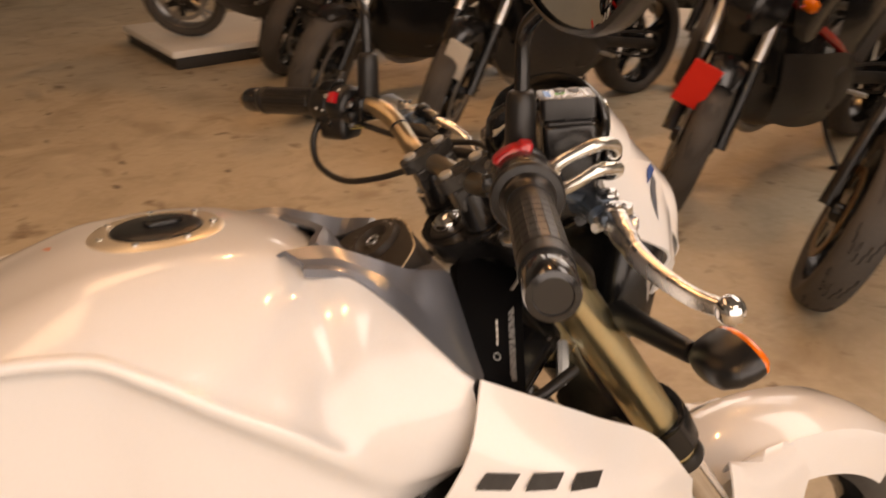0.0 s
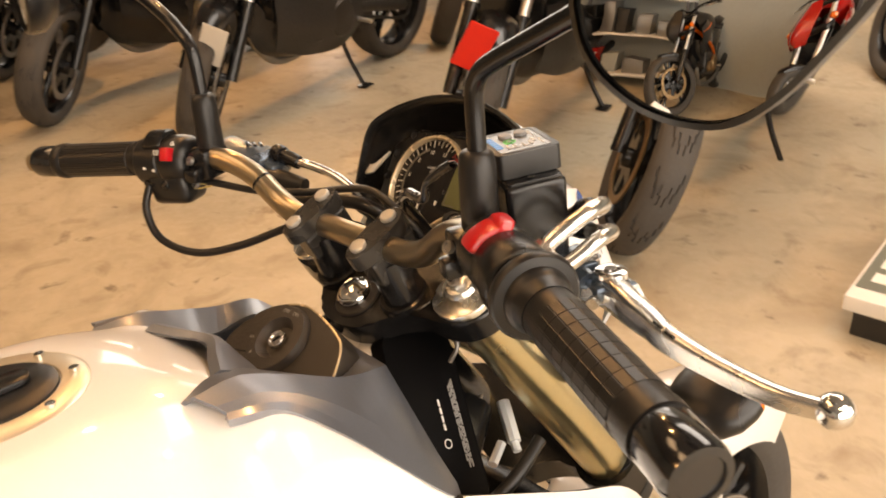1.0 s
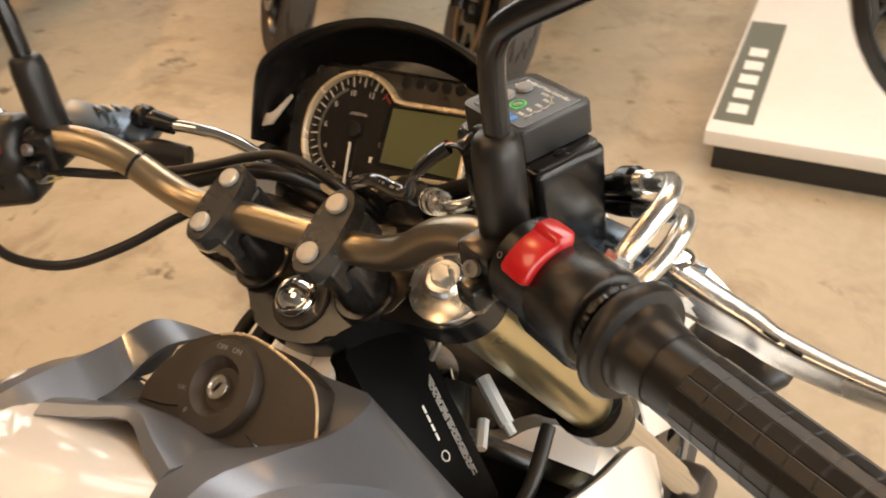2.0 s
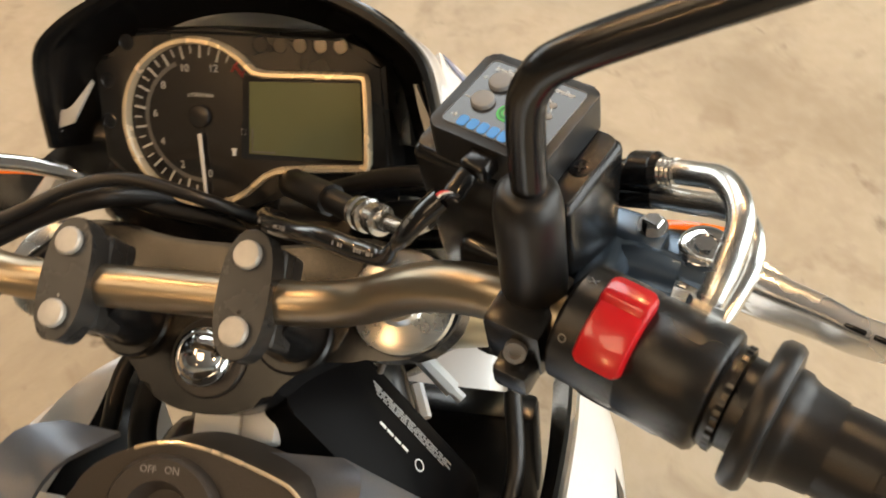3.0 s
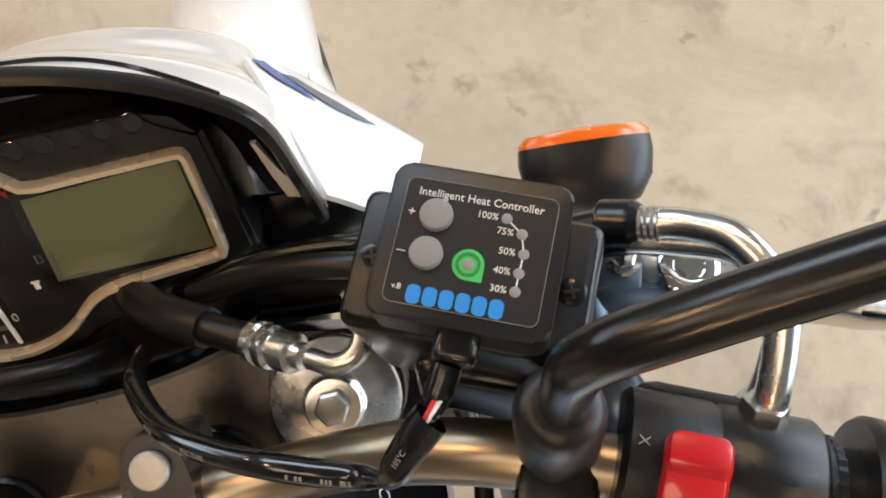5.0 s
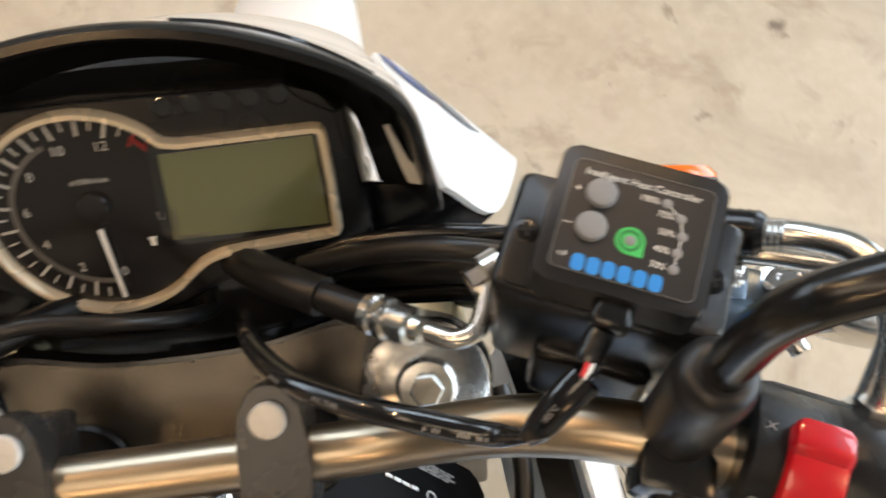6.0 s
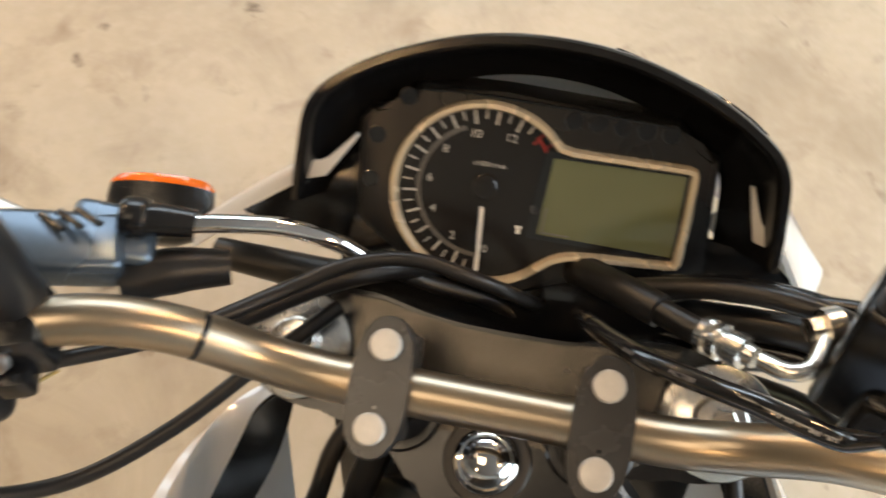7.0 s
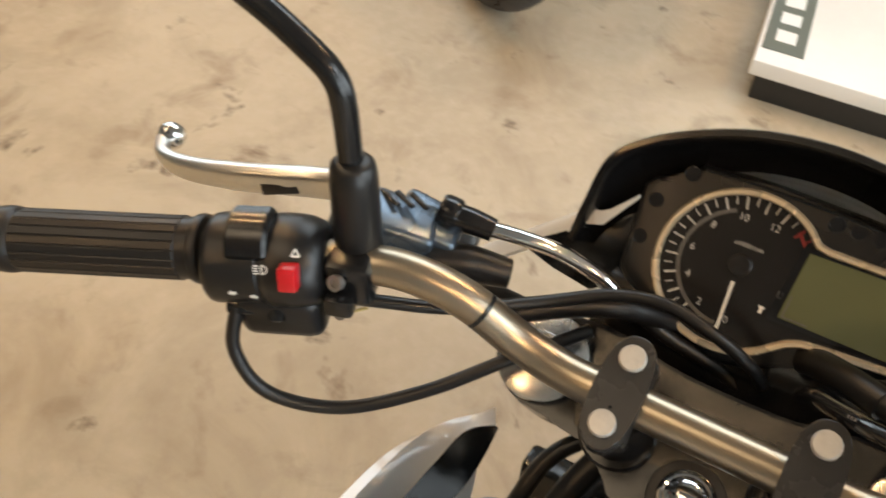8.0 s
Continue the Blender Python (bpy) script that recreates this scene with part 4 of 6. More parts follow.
face = [(0.0, -0.001), (0.026, -0.003), (0.040, -0.014), (0.050, -0.016), (0.074, -0.002), (0.079, 0.010), (0.077, 0.026), (0.081, 0.044), (0.087, 0.0570), (0.068, 0.0570), (0.047, 0.0522), (0.027, 0.0497), (0.0, 0.0490)]
part("yoke_face", plate(face + [(-x, y) for x, y in face[-2:0:-1]], 0.002, YOKE @ pose(0, 0, 0.0006), 0.0005), CAST, yoke, "bare dull alloy face", smooth=18)
part("stem_washer", lathe([(0.0225, 0), (0.0225, 0.0020), (0.0215, 0.0028), (0.0165, 0.0028)], YOKE @ Vector((0, -0.014, 0.0)), YN, 32), ENGINE, yoke)
part("stem_nut", lathe([(0.0165, 0.002), (0.0168, 0.0085), (0.0158, 0.0108), (0.0138, 0.0122), (0.0128, 0.0118), (0.0118, 0.0128), (0.0090, 0.0150), (0.0055, 0.0163), (0.0015, 0.0168)], YOKE @ Vector((0, -0.014, 0.0)), YN, 30), CHROME, yoke, "domed chrome steering stem nut")
for s in (-1, 1):
    part("riser_washer", lathe([(0.0228, -0.002), (0.0228, 0.0045), (0.0212, 0.0060), (0.0150, 0.0060)], YOKE @ Vector((s * 0.049, 0.004, 0.0)), YN, 30), BLACK, yoke)
FORKDIR = Vector((0, 0.53, -0.848)).normalized()
for s in (-1, 1):
    top = YOKE @ Vector((s * 0.108, 0.026, 0.0))
    capb = part("fork_cap", lathe([(0.0285, 0), (0.0290, 0.004), (0.0282, 0.0062), (0.0262, 0.0072), (0.0200, 0.0090), (0.0140, 0.0104), (0.0128, 0.0150), (0.0118, 0.0160), (0.0065, 0.0162)], top, YN, 40), CAPALLOY, yoke, "polished fork cap")
    part("adjuster_hex", lathe([(0.0078, 0.0160), (0.0078, 0.0200), (0.0066, 0.0210)], top, YN, 6), SATIN, capb)
    foot = Vector((s * 0.108, 0.45, 0.30))
    d = (foot - Vector(top)).normalized()
    leg = part("fork_leg", join(rod(Vector(top) - d * 0.004, Vector(top) + d * 0.37, 0.0255, n=24)), GOLD, bike, "gold anodised fork leg")
    part("fork_clamp", lathe([(0.034, 0), (0.034, 0.04), (0.030, 0.044)], Vector(top) + d * 0.305, d, 24), BLACK, leg)
    part("dust_seal", lathe([(0.0275, 0), (0.0285, 0.004), (0.0285, 0.016), (0.022, 0.02)], Vector(top) + d * 0.36, d, 24), RUBBER, leg)
    part("fork_slider", rod(Vector(top) + d * 0.37, foot, 0.0205, n=20), CHROME, leg)
    part("axle_lug", box(0.05, 0.07, 0.09, pose(*foot, 30), 0.012), ENGINE, leg)
part("lower_yoke", plate([(p.x, p.y) for p in glide([(x, y, 0) for x, y in outline] + [(*outline[0], 0)], 3)[:-1]], 0.034, axes((0, 0.165, 0.735), Vector((1, 0, 0)), YY, YN), 0.004), BLACK, bike)

# -- instrument cluster --
CL = axes((0, 0.1065, 1.0525), Vector((1, 0, 0)), Vector((0, 0.60, 0.80)), Vector((0, -0.80, 0.60)))
half_out = [(-0.094, 0.026), (-0.088, 0.033), (-0.074, 0.036), (-0.064, 0.0485), (-0.02, 0.0495), (0.066, 0.0465), (0.076, 0.036), (0.088, 0.031), (0.092, -0.028), (0.086, -0.034), (0.045, -0.036), (0.022, -0.043), (0.002, -0.057), (-0.022, -0.0625), (-0.048, -0.058), (-0.068, -0.044), (-0.086, -0.034), (-0.092, -0.028)]
cluster = part("instrument_panel", plate(half_out, 0.034, CL @ pose(0, 0, -0.001), 0.003, 2), MATT, bike, "black instrument cluster with tachometer and grey display")
DC = (-0.0250, -0.0045)
arc = [(DC[0] + 0.0495 * math.cos(radians(a)), DC[1] + 0.0495 * math.sin(radians(a))) for a in np.linspace(52, 314, 54)]
ring = arc + [(p.x, p.y) for p in glide([(0.0160, -0.0350, 0), (0.024, -0.0318, 0), (0.036, -0.0305, 0)], 3)] + [(0.073, -0.0282), (0.0775, -0.0272), (0.0795, -0.0235), (0.0800, 0.0), (0.0795, 0.0225), (0.0780, 0.0258), (0.0745, 0.0268), (0.018, 0.0268), (0.0120, 0.0280)]
part("dial_face", plate(ring, 0.004, CL @ pose(0, 0, 0.0006)), DIAL, cluster, "black dial face")
part("bezel", ring_frame(ring, 0.0042, 0.006, CL @ pose(0, 0, 0.0056)), BEZEL, cluster, "warm silver bezel")
part("raised_panel", plate([(0.965 * x, 0.955 * y) for x, y in half_out], 0.003, CL @ pose(0, 0, 0.0003), 0.0009, 2), MATT, cluster)
part("display_surround", plate([(-0.0005, -0.0238), (0.0752, -0.0238), (0.0752, 0.0238), (0.004, 0.0238)], 0.001, CL @ pose(0, 0, 0.0012)), GLOSS, cluster)
part("display", plate([(0.0050, -0.0205), (0.0740, -0.0215), (0.0738, 0.0212), (0.0080, 0.0205)], 0.001, CL @ pose(0, 0, 0.0018)), LCD, cluster, "grey-green liquid crystal display")
part("scale_ring", skin([[CL @ Vector((-0.0248 + r * math.cos(radians(a)), -0.003 + r * math.sin(radians(a)), 0.0008)) for r in (0.0338, 0.0362)] for a in range(112, 272, 4)], 0.0002), SCALE, cluster, "grey scale band")
part("lcd_line", join(box(0.0008, 0.014, 0.0003, CL @ pose(0.0076, -0.0128, 0.0020, 0, 0, -4)), box(0.014, 0.0008, 0.0003, CL @ pose(0.0145, -0.0193, 0.0020))), SCALE, cluster)
hub = (-0.0248, 0.0)
ticks, redticks = [], []
for k in range(29):
    a = radians(270 - 11.3 - k * 8.35 + 11.3)
    long = 0.0072 if k % 2 == 0 else 0.0046
    r = 0.0432
    bx = box(long, 0.0012 if k % 2 == 0 else 0.0008, 0.0003, CL @ pose(hub[0] + (r - long / 2) * math.cos(a), hub[1] - 0.003 + (r - long / 2) * math.sin(a), 0.0010, 0, 0, math.degrees(a)))
    (redticks if k >= 26 else ticks if k < 20 else ticks).append(bx)
for tick in ticks:
    part("tick_mark", tick, DIALMARK, cluster, smooth=0)
for tick in redticks:
    part("red_mark", tick, REDMARK, cluster, smooth=0)
part("red_zone", join(box(0.009, 0.0018, 0.0003, CL @ pose(0.0015, 0.0262, 0.0010, 0, 0, -50))), REDMARK, cluster)
for txt, x, y in (("0", -0.0212, -0.0338), ("2", -0.0389, -0.0292), ("4", -0.0508, -0.0158), ("6", -0.0540, 0.0006), ("8", -0.0472, 0.0169), ("10", -0.0327, 0.0270), ("12", -0.0145, 0.0271)):
    part("dial_number", lettering(txt, 0.0062, CL @ pose(x, y, 0.0010)), DIALMARK, cluster)
part("dial_print", lettering("x1000r/min", 0.0036, CL @ pose(-0.0238, 0.0121, 0.0010)), DIALMARK, cluster)
part("fuel_print", join(box(0.0022, 0.0036, 0.0003, CL @ pose(-0.0048, -0.0205, 0.001)), box(0.0036, 0.0010, 0.0003, CL @ pose(-0.0048, -0.0185, 0.001))), MARK, cluster)
part("gauge_print", ring_frame([(0.0005, -0.0100), (0.0036, -0.0100), (0.0036, -0.0060), (0.0005, -0.0060)], 0.0006, 0.0003, CL @ pose(0, 0, 0.0012)), DIM, cluster)
part("needle", join(plate([(-0.0258, -0.0100), (-0.0236, -0.0100), (-0.0226, -0.0455), (-0.0243, -0.0455)], 0.0008, CL @ pose(0, 0, 0.0042))), MARK, cluster, "pale tachometer needle")
part("needle_hub", lathe([(0.0068, 0), (0.0068, 0.0020), (0.0060, 0.0028), (0.003, 0.0030)], CL @ Vector((*hub, 0.0008)), CL.to_3x3() @ Vector((0, 0, 1)), 24), DIAL, cluster)
N = CL.to_3x3() @ Vector((0, 0, 1))
for x, y in [(0.0150 + 0.0119 * k, 0.0405) for k in range(5)] + [(-0.0690, 0.0410), (-0.0840, 0.0190), (-0.0860, -0.0050)]:
    part("warning_lamp", lathe([(0.0047, -0.0004), (0.0047, 0.0003), (0.0041, 0.0004), (0.0039, 0.0001), (0.0010, 0.0001)], CL @ Vector((x, y, 0.0003)), N, 20), GLOSS, cluster)
part("housing_ridge", tube([CL @ Vector(p) for p in ((-0.062, 0.0455, 0.0), (-0.02, 0.0468, 0.0006), (0.063, 0.0438, 0.0))], 0.0008, n=6), BLACK, cluster)
for x, y in ((-0.103, -0.046), (0.101, -0.042)):
    part("housing_screw", lathe([(0.0064, -0.02), (0.0064, 0.0022), (0.0050, 0.0044), (0.0020, 0.0052)], CL @ Vector((x, y, -0.030)), N, 18), CHROME, cluster)
SKIRT = ((-0.1020, -0.0640), (-0.0815, -0.0800), (-0.0432, -0.0885), (-0.0074, -0.0918), (0.0196, -0.0905), (0.0669, -0.0812), (0.0960, -0.0660))
skirt = [[CL @ Vector(p) for p in ((-0.094, -0.030, -0.010), (-0.070, -0.044, -0.007), (-0.042, -0.058, -0.006), (-0.010, -0.060, -0.006), (0.022, -0.042, -0.006), (0.060, -0.034, -0.007), (0.092, -0.030, -0.010))], [CL @ Vector((0.97 * x, 0.80 * y, -0.006)) for x, y in SKIRT], [CL @ Vector((x, y, -0.011)) for x, y in SKIRT], [CL @ Vector((0.99 * x, 0.985 * y, -0.016)) for x, y in SKIRT], [CL @ Vector((0.9 * x, 0.80 * y, -0.034)) for x, y in SKIRT]]
part("panel_skirt", skin(fair(skirt, 3, 4), -0.002), GLOSS, cluster, "black skirt below the instruments", smooth=28)
part("cluster_back", box(0.15, 0.07, 0.05, CL @ pose(0, -0.005, -0.055), 0.012, 3), BLACK, cluster)

# -- hood round the cluster, and the white headlight cowl --
RIM = [(-0.126, -0.022, 0.002), (-0.121, 0.006, 0.012), (-0.114, 0.0345, 0.020), (-0.097, 0.0510, 0.021), (-0.070, 0.0650, 0.021), (-0.036, 0.0755, 0.021), (0.0, 0.0790, 0.021), (0.036, 0.0755, 0.021), (0.070, 0.0650, 0.021), (0.097, 0.0510, 0.021), (0.114, 0.0345, 0.020), (0.120, 0.006, 0.014), (0.123, -0.018, 0.006)]


def rim_row(kx, ky, dy, dz, cut=0):
    return [CL @ Vector((x * kx, y * ky + dy, z + dz)) for x, y, z in RIM]


inner = [rim_row(1.002, 1.003, 0.0, -0.005), rim_row(1.003, 1.004, 0.0, -0.001), rim_row(0.997, 0.995, 0.0, 0.0008), rim_row(0.985, 0.981, -0.001, -0.004), rim_row(0.972, 0.968, -0.001, -0.010), rim_row(0.92, 0.92, -0.003, -0.026), rim_row(0.80, 0.80, -0.004, -0.038)]
hood = part("cluster_hood", skin(fair(inner, 3, 5), -0.0022), BLACK, bike, "black hood over the instruments")
outer = [rim_row(1.012, 1.014, 0.0, -0.0045), rim_row(1.014, 1.012, 0.0, -0.010), rim_row(0.990, 0.935, 0.0, -0.034), rim_row(0.984, 0.915, 0.0, -0.041), rim_row(0.962, 0.865, 0.0, -0.050), rim_row(0.905, 0.765, 0.0, -0.075), rim_row(0.855, 0.68, 0.0, -0.112), rim_row(0.80, 0.60, -0.002, -0.142), rim_row(0.70, 0.40, -0.015, -0.172), rim_row(0.58, 0.20, -0.035, -0.186)]
cowl_grid = fair(outer, 4, 5)
cowl = part("headlight_cowl", skin(cowl_grid, 0.0015), WHITE, bike, "glossy white headlight cowl with blue decal")
right_cheek = fair([[(0.1025, 0.174, 1.045), (0.114, 0.140, 1.055), (0.1275, 0.098, 1.047)], [(0.113, 0.178, 1.027), (0.133, 0.146, 1.025), (0.152, 0.103, 1.002)], [(0.1225, 0.180, 1.005), (0.1465, 0.1635, 0.990), (0.170, 0.147, 0.972)], [(0.119, 0.188, 0.985), (0.138, 0.170, 0.965), (0.156, 0.150, 0.945)], [(0.112, 0.200, 0.930), (0.128, 0.178, 0.920), (0.140, 0.150, 0.915)]], 6, 8)
part("cowl_cheek", skin(right_cheek, 0.003), WHITE, cowl)
ridge = [(-0.124, 0.102, 1.049), (-0.136, 0.114, 1.031), (-0.157, 0.125, 1.003), (-0.185, 0.130, 0.972), (-0.227, 0.125, 0.934)]
left_cheek = [[(x + 0.012, y + 0.040, z - 0.034) for x, y, z in ridge], [(x + 0.001, y + 0.010, z - 0.005) for x, y, z in ridge], ridge, [(x + 0.003, y - 0.005 - 0.002 * k, z - 0.006) for k, (x, y, z) in enumerate(ridge)]]
part("cowl_cheek", skin(fair(left_cheek, 3, 5), 0.002), WHITE, cowl)
LINING = ((-0.1294, -0.0183), (-0.1512, -0.0334), (-0.1650, -0.0426), (-0.1366, -0.0500), (-0.1089, -0.0542), (-0.0867, -0.0400), (-0.0860, -0.0191), (-0.0900, 0.0076), (-0.1146, -0.0050))
part("cowl_lining", plate(LINING, 0.002, CL @ pose(0, 0, -0.020), 0.0006), BLACK, cowl, "black inner lining of the cowl")
LINING = ((0.0890, -0.0150), (0.1285, -0.0224), (0.1500, -0.0408), (0.1440, -0.0455), (0.1124, -0.0465), (0.0870, -0.0458))
part("cowl_lining", plate(LINING, 0.002, CL @ pose(0, 0, -0.022), 0.0006), BLACK, cowl, "black inner lining of the cowl")
LUG = ((-0.0942, 0.0189), (-0.1078, 0.0043), (-0.1125, 0.0006), (-0.1192, 0.0007), (-0.1210, -0.0022), (-0.1198, -0.0102), (-0.1097, -0.0071), (-0.1027, 0.0030), (-0.0932, 0.0170))
part("cowl_lug", plate(LUG, 0.0025, CL @ pose(0, 0, 0.0030, 0, 0, 0), 0.0007), TAGWHITE, cowl)
LUG = ((0.1040, 0.0215), (0.1065, 0.0215), (0.1125, 0.0035), (0.1160, 0.0008), (0.1212, 0.0005), (0.1243, -0.0100), (0.1112, -0.0062), (0.1078, 0.0060))
part("cowl_lug", plate(LUG, 0.0025, CL @ pose(0, 0, 0.0030, 0, 0, 0), 0.0007), TAGWHITE, cowl)


def on_cowl(r, c, lift=0.0011):
    """A point just above the cowl's skin, by its row and column."""
    k = int(r)
    p = cowl_grid[k][c].lerp(cowl_grid[k + 1][c], r - k)
    q = CL.inverted() @ p
    return p + (CL.to_3x3() @ Vector((q.x, q.y, 0))).normalized() * lift


groove = [on_cowl(r, c, 0.0002) for c, r in ((46, 0.9), (44, 2.3), (42, 3.8), (40, 5.0), (38, 5.5), (36, 5.2), (34, 3.6))]
part("panel_gap", tube(groove, 0.0016, n=6), GLOSS, cowl)
for mat, r0, grow, thick in ((BLUEPAINT, 18.2, 0.20, 2.4), (GLOSS, 20.9, 0.20, 5.5)):
    band = []
    for c in range(45, 59):
        f = (c - 45) / 13
        a = r0 + grow * (c - 45) * 0.8
        w = thick * (0.25 + 0.75 * math.sin(math.pi * min(1, 0.15 + 0.85 * f)))
        band.append([on_cowl(a + w * g, 60 - c) for g in (0, 0.25, 0.5, 0.75, 1)])
    part("blue_decal" if mat is BLUEPAINT else "dark_decal", skin(band, 0.0005), mat, cowl)


def on_cheek(u, v):
    """A point just above the right cheek: u down from its crease, v back along it."""
    a, b = u * 12, v * 16
    i, j = min(int(a), len(right_cheek) - 2), min(int(b), len(right_cheek[0]) - 2)
    low = right_cheek[i][j].lerp(right_cheek[i][j + 1], b - j)
    high = right_cheek[i + 1][j].lerp(right_cheek[i + 1][j + 1], b - j)
    return low.lerp(high, a - i) + Vector((0.0008, 0.0005, 0.0006))


for mat, f0, f1, shift, wide in ((BLUEPAINT, 0.02, 0.62, 0.0, 0.17), (WING, 0.22, 1.0, 0.17, 0.15)):
    band = []
    for k in range(12):
        f = f0 + (f1 - f0) * k / 11
        w = wide * min(1.0, 2.2 * (1 - k / 11.001))
        band.append([on_cheek(0.12 + 0.50 * f + shift + w * (g - 0.5), 0.02 + 0.62 * f) for g in (0, 0.33, 0.67, 1)])
    part("blue_decal" if mat is BLUEPAINT else "grey_decal", skin(band, 0.0004), mat, cowl)
lensr = [[(x * w, 0.235 + d - abs(x) * 0.06, z) for x in (-1, -0.5, 0, 0.5, 1)] for w, d, z in ((0.080, -0.01, 0.965), (0.088, 0.01, 0.92), (0.082, 0.01, 0.87), (0.06, 0.0, 0.82))]
part("headlight", skin(fair(lensr, 4, 4), 0.004), HEADLENS, cowl, "clear headlight lens")
part("headlight_shell", box(0.17, 0.08, 0.14, pose(0, 0.175, 0.90, -15), 0.03, 3), BLACK, cowl)

# -- turn signals --
for s in (-1, 1):
    body = lathe([(0.012, -0.001), (0.020, 0.004), (0.0255, 0.018), (0.0270, 0.034), (0.0265, 0.044)], n=26)
    body.transform(Matrix.Diagonal((1.50, 0.80, 0.92, 1)))
    at = axes((0.258 if s > 0 else -0.276, 0.120 if s > 0 else 0.134, 0.885), Vector((0.97, -s * 0.10, 0.0)).normalized(), Vector((0, -0.35, 0.93)).normalized(), Vector((s * 0.10, 0.92, 0.35)).normalized())
    body.transform(at)
    sig = part("turn_signal", body, MATT, bike, "black turn signal with orange lens")
    lens = lathe([(0.0262, 0.044), (0.0262, 0.047), (0.0235, 0.0515), (0.012, 0.0535)], n=26)
    lens.transform(Matrix.Diagonal((1.50, 0.80, 0.92, 1)))
    lens.transform(at)
    part("lens", lens, ORANGE, sig, "orange lens")
    part("stalk", tube([(s * 0.115, 0.125, 0.890), (s * 0.16, 0.130, 0.888), (s * 0.225, 0.134, 0.888)], [0.016, 0.013, 0.011], n=14), RUBBER, sig)

# -- tank, trim and ignition --
tank_front = ((-0.078, ((0, 0.890), (0.055, 0.890), (0.10, 0.893), (0.172, 0.898), (0.182, 0.884), (0.186, 0.855), (0.18, 0.82), (0.170, 0.811), (0.155, 0.80))),
              (-0.100, ((0, 0.920), (0.055, 0.920), (0.10, 0.928), (0.158, 0.931), (0.177, 0.900), (0.185, 0.860), (0.18, 0.82), (0.169, 0.806), (0.155, 0.79))),
              (-0.130, ((0, 0.950), (0.055, 0.955), (0.10, 0.963), (0.140, 0.965), (0.166, 0.925), (0.184, 0.870), (0.18, 0.82), (0.168, 0.801), (0.155, 0.78))),
              (-0.168, ((0, 0.994), (0.055, 0.995), (0.10, 0.999), (0.122, 0.996), (0.155, 0.950), (0.183, 0.880), (0.179, 0.83), (0.167, 0.800), (0.155, 0.77))))
tank_rows = [[(-x, y, q) for x, q in prof[:0:-1]] + [(x, y, q) for x, q in prof] for y, prof in tank_front]
# behind, a crease falls towards the front along each flank, with an undercut below it
for y, z, w, low, cx, cz in ((-0.205, 1.017, 0.186, 0.76, 0.187, 0.856), (-0.25, 1.030, 0.190, 0.755, 0.188, 0.893), (-0.30, 1.036, 0.193, 0.75, 0.185, 0.930), (-0.35, 1.035, 0.192, 0.75, 0.174, 0.966), (-0.40, 1.028, 0.190, 0.75, 0.158, 0.989), (-0.50, 0.990, 0.165, 0.76, 0.133, 0.978), (-0.60, 0.920, 0.125, 0.76, 0.104, 0.872), (-0.68, 0.855, 0.095, 0.76, 0.082, 0.820)):
    prof = [(0.0, z), (0.32 * w, z - 0.003)] + [(0.32 * w + (cx - 0.32 * w) * f, z - 0.003 - (z - 0.003 - cz) * f ** 2.2) for f in (0.28, 0.55, 0.80, 0.94, 1.0)] + [(cx - 0.017, cz - 0.034), (cx - 0.016, low)]
    tank_rows.append([(-x, y, q) for x, q in prof[:0:-1]] + [(x, y, q) for x, q in prof])
tank = part("tank", skin(fair(tank_rows, 6, 5), -0.004), WHITE, bike, "glossy white fuel tank", smooth=60)
TN = Vector((0, 0.02, 1)).normalized()
part("cap_ring", lathe([(0.062, -0.004), (0.0625, 0.0025), (0.0600, 0.0045), (0.0440, 0.0055), (0.0425, 0.0030)], (0, -0.312, 1.0345), TN, 44), SILVER, tank, "silver fuel cap ring")
fuel_cap = part("fuel_cap", lathe([(0.0425, 0.0), (0.0420, 0.0062), (0.0400, 0.0075), (0.0200, 0.0085), (0.0060, 0.0080)], (0, -0.312, 1.0345), TN, 40), MATT, tank, "black fuel filler cap")
part("key_flap", plate(rounded(0.022, 0.036, 0.009), 0.004, pose(0, -0.305, 1.0475), 0.001), BLACK, fuel_cap)
for k in range(7):
    a = 2 * math.pi * (k + 0.5) / 7
    part("ring_screw", lathe([(0.0036, 0), (0.0036, 0.0026), (0.0020, 0.0026), (0.0020, 0.0010)], (0.0525 * math.cos(a), -0.312 + 0.0525 * math.sin(a), 1.0390), TN, 10), CHROME, fuel_cap)
part("tank_sticker", box(0.016, 0.009, 0.0006, pose(-0.03, -0.405, 1.0285, -8, 0, 35)), ORANGEPAINT, tank, "small orange sticker")
